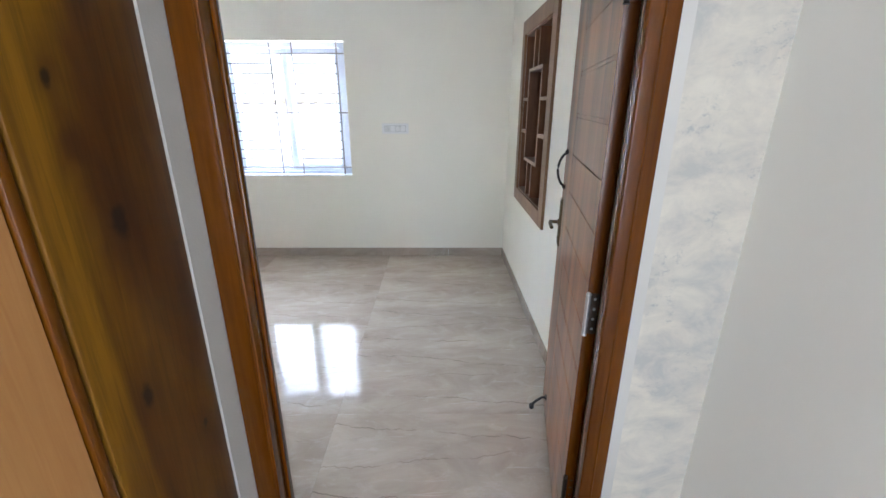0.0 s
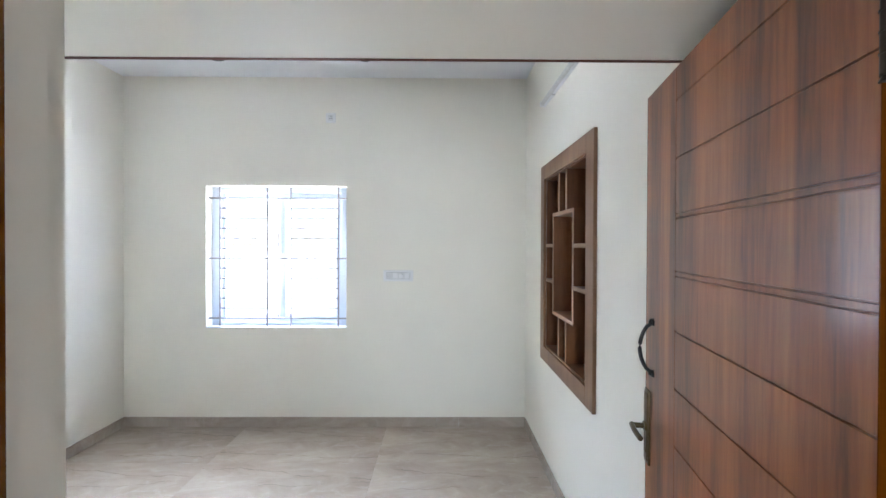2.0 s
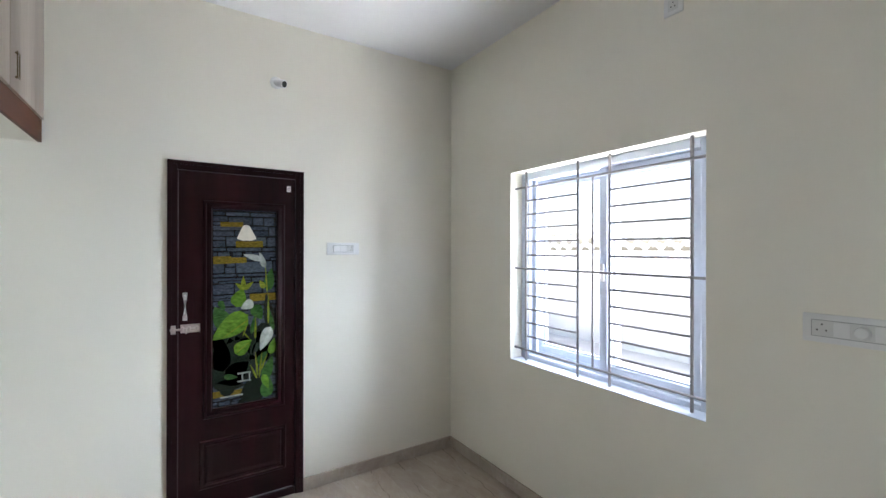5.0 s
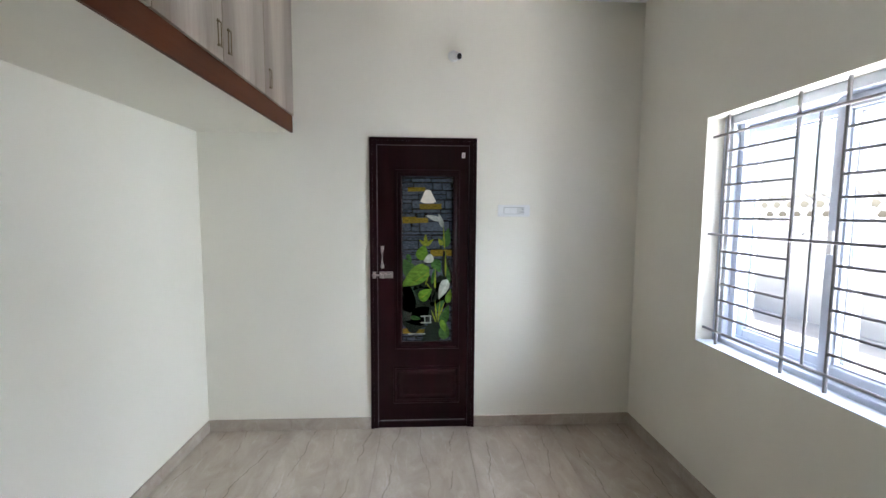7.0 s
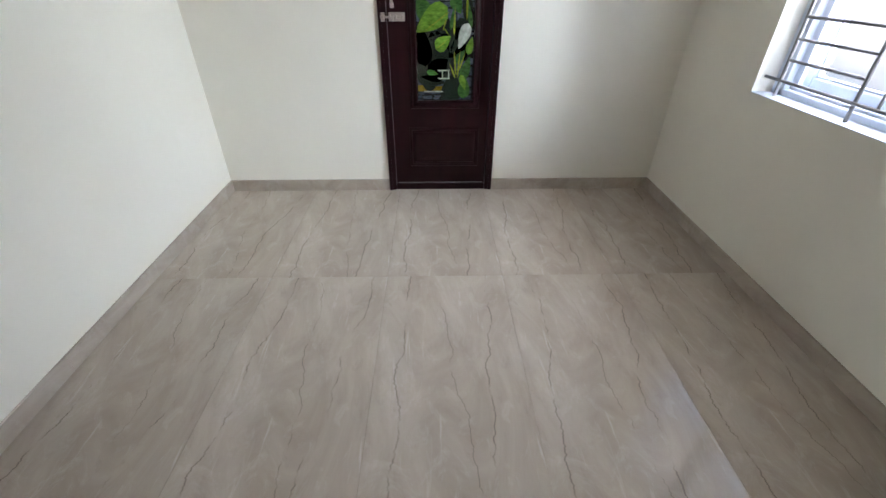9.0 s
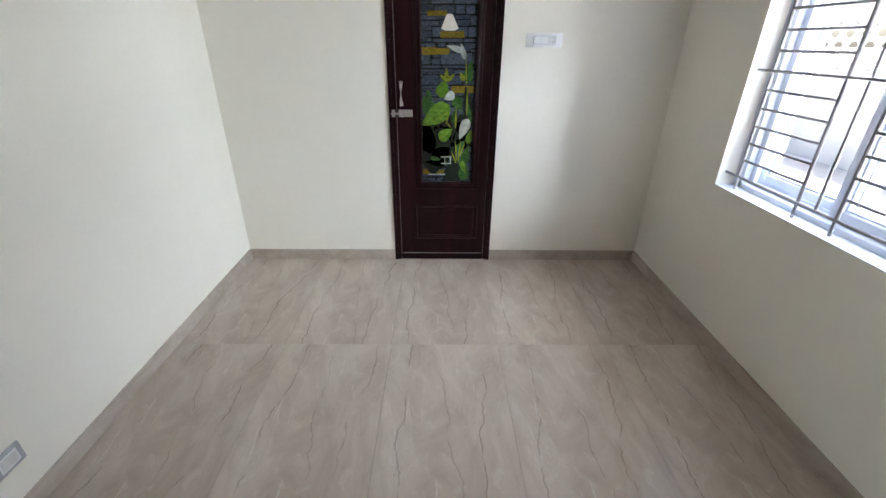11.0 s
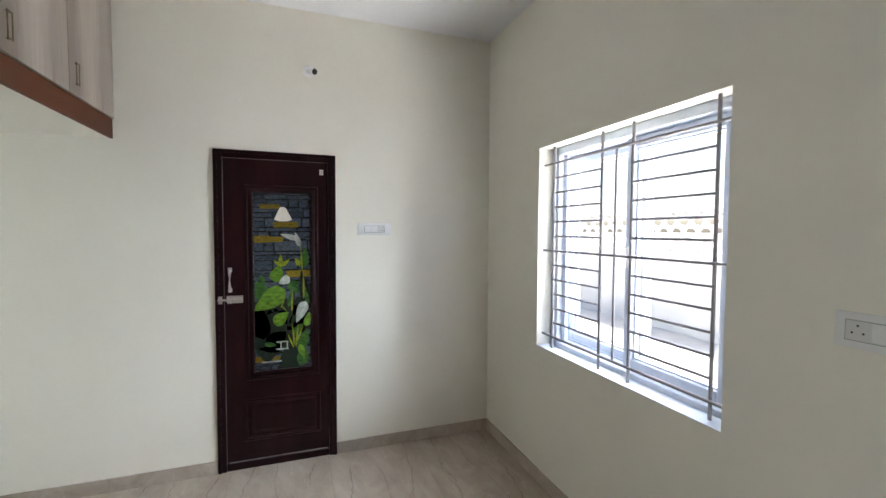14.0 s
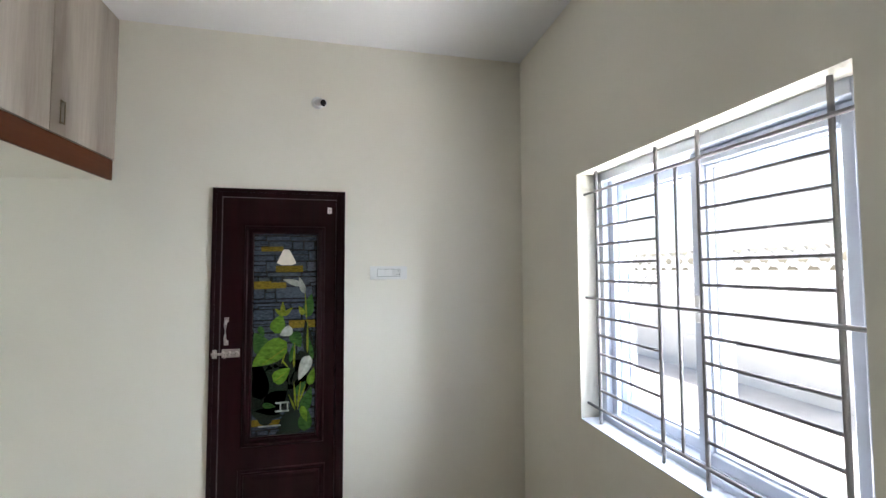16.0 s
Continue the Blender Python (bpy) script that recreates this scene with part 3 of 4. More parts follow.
# ---- bathroom door: maroon, with a printed glass panel ----
def build_bath_door():
    d = thing("door_1", pose(0, BATH[0], 0), "closed dark maroon bathroom door with a printed garden panel", "door", kind="structure")
    W, T = BATH[1] - BATH[0], BATH[3]
    j = 0.05
    bm = bmesh.new()
    for lo, hi in (((-0.12, 0, 0), (0.012, j, T)), ((-0.12, W - j, 0), (0.012, W, T)), ((-0.12, j, T - j), (0.012, W - j, T)), ((-0.12, j, 0), (0.004, W - j, 0.045))):
        add_box(bm, lo, hi, 0.003)
    # unseen stops behind the leaf, added to block light leaking round it
    for lo, hi in (((-0.12, j, 0.045), (-0.033, j + 0.018, T - j)), ((-0.12, W - j - 0.018, 0.045), (-0.033, W - j, T - j)), ((-0.12, j, T - j - 0.018), (-0.033, W - j, T - j)), ((-0.12, j, 0.045), (-0.033, W - j, 0.062))):
        add_box(bm, lo, hi)
    # raised outer lip
    for lo, hi in (((0.012, 0.0, 0), (0.017, 0.022, T)), ((0.012, W - 0.022, 0), (0.017, W, T)), ((0.012, 0.022, T - 0.022), (0.017, W - 0.022, T))):
        add_box(bm, lo, hi, 0.0015)
    part("door_frame", bm, PVC, d)
    y0, y1, z0, z1 = j + 0.004, W - j - 0.004, 0.05, T - j - 0.004
    gy0, gy1, gz0, gz1 = 0.224, 0.579, 0.642, 1.829
    py0, py1, pz0, pz1 = 0.158, 0.638, 0.184, 0.465
    bm = bmesh.new()
    # stiles and rails round the two fields
    for lo, hi in (((-0.03, y0, z0), (0.004, gy0, z1)), ((-0.03, gy1, z0), (0.004, y1, z1)), ((-0.03, gy0, gz1), (0.004, gy1, z1)), ((-0.03, gy0, z0), (0.004, gy1, gz0))):
        add_box(bm, lo, hi)
    leaf = part("door_leaf", bm, PVC, d)
    bm = bmesh.new()
    add_moulding(bm, gy0 - 0.05, gy1 + 0.05, gz0 - 0.055, gz1 + 0.035, 0.004, 0.014, 0.05, ((0, 0), (0.12, 0.7), (0.3, 0.9), (0.42, 0.3), (0.6, 0.8), (0.85, 0.9), (1, -0.4)))
    part("panel_moulding", bm, PVC, leaf)
    bm = bmesh.new()
    add_moulding(bm, py0, py1, pz0, pz1, 0.004, 0.012, 0.05, ((0, 0), (0.1, 0.8), (0.32, 0.9), (0.45, 0.1), (0.6, 0.0), (0.7, 0.7), (0.85, 0.9), (1, 0.75)))
    add_moulding(bm, py0 + 0.0495, py1 - 0.0495, pz0 + 0.0495, pz1 - 0.0495, 0.004, 0.010, 0.018, ((0, 0.95), (1, 0.35)))
    add_box(bm, (0.0035, py0 + 0.065, pz0 + 0.065), (0.0062, py1 - 0.065, pz1 - 0.065))
    part("raised_panel", bm, PVC, leaf)
    bm = bmesh.new()
    add_box(bm, (0.006, j + 0.015, 0.056), (0.010, W - j - 0.015, 0.061))
    part("weather_strip", bm, GASKET_AND_SHADOW, d, "thin grey edge strip")
    bm = bmesh.new()
    add_box(bm, (0.003, y0 - 0.0028, z0), (0.0062, y0 + 0.0006, z1))
    add_box(bm, (0.003, y0, z1 - 0.0006), (0.0055, y1, z1 + 0.0022))
    part("edge_strip", bm, EDGE_STRIP, leaf, "thin dull grey edge strip")
    # sticker and fittings
    part("sticker", one_box((0.004, 0.64, 1.945), (0.0055, 0.664, 1.982)), PLASTIC, d, "small white sticker")
    bm = bmesh.new()
    for a, b in ((0.952, 0.958), (0.964, 0.970)):
        add_box(bm, (0.0055, 0.646, a + 1.0), (0.006, 0.658, b + 1.0))
    part("sticker_print", bm, GREY_METAL, d)
    bm = bmesh.new()
    add_tube(bm, [(0.004, 0.086, 1.192), (0.020, 0.086, 1.196), (0.028, 0.086, 1.212), (0.028, 0.086, 1.291), (0.020, 0.086, 1.307), (0.004, 0.086, 1.311)], 0.0085)
    for z in (1.186, 1.317):
        add_box(bm, (0.0035, 0.074, z - 0.014), (0.007, 0.098, z + 0.014), 0.003, 2)
    part("door_handle", bm, STEEL, d, "small steel pull handle")
    bm = bmesh.new()
    for a, b in ((0.018, 0.042), (0.064, 0.160)):
        x = 0.0165 if a < 0.05 else 0.004
        add_box(bm, (x, a, 1.102), (x + 0.0035, b, 1.150), 0.001)
        for y in (a + 0.006, b - 0.006):
            for z in (1.108, 1.144):
                add_rod(bm, (x + 0.003, y, z), (x + 0.0055, y, z), 0.0034, 0.0026, 10)
    add_rod(bm, (0.024, 0.014, 1.126), (0.024, 0.160, 1.126), 0.0062, sides=12)
    for y in (0.030, 0.074, 0.108, 0.146):
        add_box(bm, (0.007, y - 0.0065, 1.115), (0.033, y + 0.0065, 1.138), 0.003)
    add_rod(bm, (0.024, 0.091, 1.126), (0.048, 0.091, 1.106), 0.0045)
    part("bolt", bm, STEEL, d, "steel slide bolt across leaf and frame")

    # the printed panel: a slate wall, a lamp, leaves and white flowers
    part("panel_glass", one_box((-0.02, gy0, gz0), (-0.004, gy1, gz1)), BACK_PRINT, d, "glossy printed garden picture of slate wall and plants")
    gw, gh = gy1 - gy0, gz1 - gz0
    rnd = random.Random(4)

    def at(u, v, w):
        return Vector((-0.004 + w, gy0 + u * gw, gz0 + v * gh))

    def spot(px, py):
        return (px - 150) / 228, (870 - py) / 695

    def cell(bm, u0, u1, v0, v1, w):
        u0, u1, v0, v1 = max(u0, 0.005), min(u1, 0.995), max(v0, 0.003), min(v1, 0.997)
        if u1 - u0 > 0.01 and v1 - v0 > 0.004:
            k, q = min(0.012, (u1 - u0) / 4), min(0.004, (v1 - v0) / 4)
            add_plate(bm, [(u0 + k, v0), (u1 - k * 0.6, v0 + q * 0.5), (u1, v0 + q), (u1 - k * 0.4, v1 - q), (u1 - k, v1), (u0 + k * 0.5, v1 - q * 0.4), (u0, v1 - q), (u0 + k * 0.3, v0 + q)], at, w)

    # rough slate courses, long flat stones beside short thick ones
    bm = bmesh.new()
    v = 0.0
    while v < 1:
        h = rnd.choice((0.022, 0.03, 0.042, 0.056)) * rnd.uniform(0.9, 1.15)
        u = -rnd.uniform(0, 0.4)
        while u < 1:
            l = rnd.uniform(0.16, 0.62)
            if rnd.random() < 0.45 and h > 0.028:
                k = rnd.uniform(0.35, 0.65)
                cell(bm, u, u + l - 0.012, v, v + h * k - 0.003, rnd.uniform(0.0004, 0.0008))
                cell(bm, u + rnd.uniform(-0.03, 0.05), u + l - 0.012, v + h * k, v + h - 0.003, rnd.uniform(0.0006, 0.001))
            else:
                cell(bm, u, u + l - 0.014, v + rnd.uniform(0, 0.004), v + h - 0.004, rnd.uniform(0.0004, 0.001))
            u += l
        v += h
    part("slate_print", bm, SLATE, d)
    bm = bmesh.new()
    for x0, y0p, x1, y1p in ((175, 226, 256, 244), (151, 346, 214, 374), (208, 350, 268, 372), (278, 482, 376, 510), (148, 814, 214, 838), (208, 818, 256, 836), (228, 292, 328, 316)):
        (u0, v1), (u1, v0) = spot(x0, y0p), spot(x1, y1p)
        cell(bm, u0, u1, v0, v1, 0.0012)
    part("amber_print", bm, AMBER, d)
    bm = bmesh.new()
    add_plate(bm, [spot(*p) for p in ((232, 284), (250, 291), (286, 291), (303, 284), (279, 240), (272, 236), (258, 236), (253, 240))], at, 0.0018)
    part("lamp_print", bm, LAMPSHADE, d, "printed cream cone lamp")

    def leaf_shape(bm, px, py, length, width, turn, w=0.0022, sharp=1.0):
        """A pointed heart; turn: degrees from upright of its tip."""
        n = 9
        c, q = math.cos(radians(turn)), math.sin(radians(turn))
        for side in (1, -1):
            half = [(side * width / 2 * max(0.0, math.sin(math.pi * (i / n) ** (0.62 * sharp))) ** 0.85, (i / n - 0.4) * length) for i in range(1, n)]
            out = []
            for a, b in [(0, -0.4 * length)] + half + [(0, 0.6 * length)]:
                u, k = spot(px + a * c + b * q, py + a * q - b * c)
                out.append((min(max(u, 0.003), 0.997), min(max(k, 0.002), 0.998)))
            clean = [p for i, p in enumerate(out) if i == 0 or math.dist(p, out[i - 1]) > 0.002]
            if len(clean) > 3:
                add_plate(bm, clean, at, w)

    # deep shade under the plants, then leaves from the dark ones to the bright ones
    bm = bmesh.new()
    for a in ((205, 725, 190, 150, 40), (175, 690, 150, 70, -10), (240, 760, 130, 80, 70), (290, 835, 120, 85, 10), (200, 800, 110, 40, 95), (320, 690, 90, 60, 140), (350, 560, 130, 40, -8), (330, 700, 110, 50, 30), (170, 640, 90, 60, 60), (275, 640, 110, 60, 170)):
        leaf_shape(bm, *a, 0.0014)
    for i in range(16):
        leaf_shape(bm, rnd.uniform(155, 290), rnd.uniform(630, 800), rnd.uniform(70, 130), rnd.uniform(40, 80), rnd.uniform(0, 360), 0.0013)
    for i in range(14):
        leaf_shape(bm, rnd.uniform(160, 370), rnd.uniform(560, 860), rnd.uniform(40, 80), rnd.uniform(20, 40), rnd.uniform(0, 360), 0.0012)
    part("dark_leaf_print", bm, LEAF_DARK, d)
    bm = bmesh.new()
    for i, a in enumerate(((182, 566, 86, 62, 330), (350, 440, 84, 40, 12), (345, 765, 92, 40, 20), (342, 830, 84, 50, 2), (180, 515, 40, 22, 150), (305, 545, 62, 46, 150), (320, 720, 60, 30, 40), (208, 770, 50, 20, 100), (290, 600, 70, 16, 10), (360, 590, 80, 18, -10))):
        leaf_shape(bm, *a, 0.0016 + 0.0001 * (i % 4))
    part("shaded_leaf_print", bm, LEAF_MID, d)
    bm = bmesh.new()
    for i, a in enumerate(((222, 588, 150, 78, 238), (240, 500, 70, 56, 20), (250, 673, 74, 50, 55), (362, 684, 62, 30, 15), (196, 600, 60, 34, 250), (336, 800, 60, 26, 160))):
        leaf_shape(bm, *a, 0.0020 + 0.0002 * (i % 3))
    part("leaf_print", bm, LEAF, d)
    bm = bmesh.new()
    for i, a in enumerate(((256, 448, 52, 20, 0), (244, 455, 38, 15, -50), (272, 455, 44, 16, 50), (325, 452, 36, 20, -30), (300, 610, 90, 8, 2), (347, 550, 120, 8, 0), (305, 745, 90, 8, -6), (318, 750, 100, 8, 6), (330, 738, 70, 7, 22), (296, 768, 60, 7, -24), (340, 440, 110, 6, -4), (240, 596, 120, 4, 238), (250, 675, 60, 3, 55), (262, 610, 40, 6, 200), (268, 632, 36, 5, 140))):
        leaf_shape(bm, *a, 0.0026 + 0.0001 * (i % 3))
    part("sprout_print", bm, SPROUT, d)
    bm = bmesh.new()
    for a in ((296, 352, 72, 22, 285), (326, 366, 62, 22, 340), (274, 520, 50, 36, 245), (340, 640, 92, 44, 205)):
        leaf_shape(bm, *a, 0.0031)
    # pale bars painting the window's reflection; the last is a printed line
    for x0, y0p, x1, y1p in ((234, 760, 284, 765), (234, 788, 284, 793), (250, 765, 256, 788), (276, 765, 281, 788), (176, 836, 256, 840)):
        (u0, v1), (u1, v0) = spot(x0, y0p), spot(x1, y1p)
        cell(bm, u0, u1, v0 - 0.001, v1 + 0.001, 0.003)
    part("flower_reflection_print", bm, PETAL_AND_REFLECTION, d)


build_bath_door()


# ---- entrance door ----
def build_entrance():
    f = thing("door_2", pose(0, 0, 0), "open mahogany panel door in a varnished teak frame", "door", kind="structure")
    ya, mid = SOUTH - 0.010, -0.165
    # lock side, standing well forward of the wall, with a rebate towards the room
    bm = one_box((2.2775, -0.270, 0.0), (2.345, -0.199, 2.095), 0.004, 2)
    add_box(bm, (2.344, -0.224, 0.0), (2.354, -0.201, 2.06), 0.003, 2)
    add_box(bm, (2.333, -0.2725, 0.0), (2.339, -0.268, 2.06), 0.0015)
    part("jamb", bm, VARNISH, f)
    # hinge side
    bm = one_box((3.243, ya, 0.0), (3.315, mid, 2.095), 0.006, 3)
    # its side splays back towards the hinges
    add_plate(bm, [(3.272, mid), (3.300, -0.070), (3.316, -0.070), (3.316, mid)], lambda u, v, w: Vector((u, v, w)), 2.095)
    add_box(bm, (3.276, ya - 0.002, 0.0), (3.281, ya + 0.002, 2.06), 0.0015)
    part("jamb", bm, VARNISH, f)
    bm = one_box((2.3455, ya, 2.044), (3.2425, mid, 2.095), 0.004, 2)
    add_box(bm, (2.296, mid, 2.066), (3.272, -0.122, 2.095), 0.002)
    part("head", bm, VARNISH_X, f)

    hinge, tip = Vector((3.235, -0.09)), Vector((3.383, 0.753))
    way = tip - hinge
    leaf_at = pose(hinge.x, hinge.y, 0, 0, 0, math.degrees(math.atan2(way.y, way.x)))
    L, Z0, Z1, TH = way.length - 0.008, 0.012, 2.037, 0.036
    body = one_box((0, -TH, Z0), (L, -0.004, Z1), 0.002)
    leaf = part("door_leaf", body, DOOR_WOOD, f)
    leaf.matrix_basis = leaf_at
    # face boards between the scored lines
    single, double = 0.0032, 0.0030
    lines = []
    z = 1.95
    k = 0
    while z > 0.15:
        lines.append((z, k % 6 in (2, 3)))
        z -= 0.150
        k += 1
    edges = [Z1]
    for z, twin in lines:
        if twin:
            edges += [z + 0.008, z + 0.008 - double, z - 0.008 + double, z - 0.008]
        else:
            edges += [z + single / 2, z - single / 2]
    edges.append(Z0)
    for i in range(0, len(edges), 2):
        hi, lo = edges[i], edges[i + 1]
        ob = part("face_board", one_box((0.0, -0.0042, lo), (L - 0.233, 0.0, hi), 0.0008), DOOR_WOOD, leaf)
    part("lock_stile", one_box((L - 0.2324, -0.0042, Z0), (L, 0.0, Z1), 0.0008), DOOR_WOOD, leaf)
    part("hinge_edge", one_box((-0.0022, -TH - 0.0005, Z0), (0.0, 0.0005, Z1), 0.0006), VARNISH, leaf, "lighter varnished teak lipping")
    part("lock_edge", one_box((L, -TH - 0.0005, Z0), (L + 0.002, 0.0005, Z1), 0.0006), VARNISH, leaf)
    # pull handle
    bm = bmesh.new()
    pts = []
    for i in range(13):
        u = i / 12
        pts.append((L - 0.065, 0.004 + 0.034 * math.sin(math.pi * u) ** 0.6, 1.192 + 0.15 * u))
    add_tube(bm, pts, 0.0055)
    for z in (1.190, 1.344):
        add_rod(bm, (L - 0.065, 0.0, z), (L - 0.065, 0.006, z), 0.012, 0.009)
        add_lathe(bm, [(0.001, 0), (0.007, 0.004), (0.008, 0.010), (0.005, 0.016), (0.001, 0.019)], 12, Matrix.Translation((L - 0.065, 0.006, z - 0.008)))
    part("pull_handle", bm, BLACK, leaf, "black bowed iron pull handle")
    # lock plate and lever
    bm = one_box((L - 0.045, 0.0, 0.900), (L - 0.003, 0.006, 1.128), 0.002, 2)
    add_box(bm, (L - 0.040, 0.006, 0.910), (L - 0.008, 0.009, 1.118), 0.002)
    add_rod(bm, (L - 0.024, 0.006, 1.015), (L - 0.024, 0.014, 1.015), 0.017, 0.014, 20)
    add_rod(bm, (L - 0.024, 0.009, 0.940), (L - 0.024, 0.011, 0.940), 0.008, sides=14)
    part("lock_plate", bm, BRONZE, leaf, "antique bronze lock plate")
    bm = bmesh.new()
    add_rod(bm, (L - 0.024, 0.012, 1.015), (L - 0.024, 0.050, 1.015), 0.008)
    add_tube(bm, [(L - 0.017, 0.046, 1.015), (L - 0.038, 0.049, 1.016), (L - 0.063, 0.050, 1.014), (L - 0.088, 0.048, 1.011), (L - 0.108, 0.046, 1.010)], 0.008)
    part("lever", bm, BRONZE, leaf, "antique bronze lever handle")
    # hinges in the gap; the middle one is left bare
    for z in (0.28, 0.963, 1.828):
        bm = bmesh.new()
        add_rod(bm, (-0.006, -0.002, z - 0.062), (-0.006, -0.002, z + 0.062), 0.0075)
        for q in (-0.037, -0.012, 0.012, 0.037):
            add_rod(bm, (-0.006, -0.002, z + q - 0.0008), (-0.006, -0.002, z + q + 0.0008), 0.0086)
        for q in (-0.065, 0.065):
            add_rod(bm, (-0.006, -0.002, z + q - 0.004), (-0.006, -0.002, z + q + 0.004), 0.0084, 0.005)
        bare = z == 0.963
        barrel = part("hinge", bm, GREY_METAL if bare else HINGE, leaf, "worn steel hinge barrel")
        bm = one_box((-0.0042, -0.034, z - 0.066), (-0.0022, -0.002, z + 0.066), 0.0006)
        part("hinge_plate", bm, HINGE if bare else VARNISH, barrel, "bare black steel hinge plate" if bare else "hinge plate varnished over with the door")
        for q in (-0.048, -0.016, 0.016, 0.048):
            bm = add_rod(bmesh.new(), (-0.0040, -0.022, z + q), (-0.0056, -0.022, z + q), 0.0045, 0.0038, 10)
            part("screw", bm, GREY_METAL if bare else HINGE, barrel)
    # stop at the foot
    bm = bmesh.new()
    k = L - 0.145
    add_tube(bm, [(k, 0.0, 0.108), (k, 0.022, 0.106), (k - 0.008, 0.048, 0.090), (k - 0.016, 0.072, 0.068)], 0.0065)
    add_lathe(bm, [(0.003, 0), (0.012, 0.004), (0.013, 0.024), (0.004, 0.028)], 14, Matrix.Translation((k - 0.016, 0.072, 0.044)))
    add_rod(bm, (k, 0.0, 0.108), (k, 0.005, 0.108), 0.015)
    part("door_stop", bm, BLACK, leaf, "black sprung door stop")
    # frame half of the hinges
    for z in (0.28, 0.963, 1.828):
        part("hinge_leaf", one_box((3.2865, -0.090, z - 0.066), (3.2940, -0.070, z + 0.066)), HINGE, f)


build_entrance()


def build_hall_door():
    d = thing("door_3", pose(HX0, 0, 0), "closed wooden hall door with a broad knotted teak frame", "door", kind="structure")
    bm = one_box((-0.1, -0.645, 0.0), (0.03, -0.347, 2.12), 0.004, 2)
    part("jamb", bm, TEAK_RAW, d, "broad knotted teak board")
    part("jamb", one_box((-0.1, -1.66, 0.0), (0.03, -1.55, 2.12), 0.004, 2), TEAK_RAW, d)
    bm = one_box((-0.1, -1.55, 2.03), (0.03, -0.645, 2.12), 0.004, 2)
    part("head", bm, VARNISH, d)
    bm = one_box((-0.02, -0.668, 0.0), (0.026, -0.649, 2.03), 0.005, 2)
    part("bead", bm, VARNISH, d, "dark varnished bead")
    part("door_leaf", one_box((-0.05, -1.548, 0.01), (0.018, -0.67, 2.028), 0.002), TEAK_PALE, d, "pale veneered leaf with dark cracks")


build_hall_door()


# ---- recessed shelf ----
def build_shelf():
    y0, y1, z0, z1 = NICHE
    s = thing("wall_shelf", pose(LX, 0, 0), "empty brown wooden shelf recessed in the wall with open compartments", "shelf")
    e = 0.002
    oy0, oy1, oz0, oz1 = 1.412, 2.450, 0.770, 2.137
    xa, xb = -0.018, 0.0
    for lo, hi, m in (((xa, oy0, oz0), (xb, y0 + e, oz1), SHELF_WOOD), ((xa, y1 - e, oz0), (xb, oy1, oz1), SHELF_WOOD), ((xa, y0 + e, oz0), (xb, y1 - e, z0 + e), SHELF_WOOD), ((xa, y0 + e, z1 - e), (xb, y1 - e, oz1), SHELF_WOOD)):
        part("face_frame", one_box(lo, hi, 0.0015), m, s)
    D, th = 0.21, 0.014
    bm = bmesh.new()
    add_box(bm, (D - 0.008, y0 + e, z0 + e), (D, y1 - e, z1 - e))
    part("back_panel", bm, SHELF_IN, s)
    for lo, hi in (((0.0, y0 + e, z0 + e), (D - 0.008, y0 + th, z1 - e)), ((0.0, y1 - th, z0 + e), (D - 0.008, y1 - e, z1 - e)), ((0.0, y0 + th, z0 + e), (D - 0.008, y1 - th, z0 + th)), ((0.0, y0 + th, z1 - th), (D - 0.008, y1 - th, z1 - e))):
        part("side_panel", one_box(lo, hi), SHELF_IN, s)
    bt = 0.022
    by0, by1, bz0, bz1 = 1.748, 2.178, 1.126, 1.786
    xf = -0.006

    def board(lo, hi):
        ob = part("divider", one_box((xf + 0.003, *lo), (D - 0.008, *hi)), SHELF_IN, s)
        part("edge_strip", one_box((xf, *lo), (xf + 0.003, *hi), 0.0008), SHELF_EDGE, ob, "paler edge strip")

    board((by0, bz0), (by0 + bt, bz1))
    board((by1 - bt, bz0), (by1, bz1))
    board((by0 + bt, bz0), (by1 - bt, bz0 + bt))
    board((by0 + bt, bz1 - bt), (by1 - bt, bz1))
    for y in (2.037, 1.889):
        board((y - bt / 2, bz1), (y + bt / 2, z1 - th))
        board((y - bt / 2, z0 + th), (y + bt / 2, bz0))
    for z in (1.575, 1.338):
        board((by1, z - bt / 2), (y1 - th, z + bt / 2))
        board((y0 + th, z - bt / 2), (by0, z + bt / 2))


build_shelf()


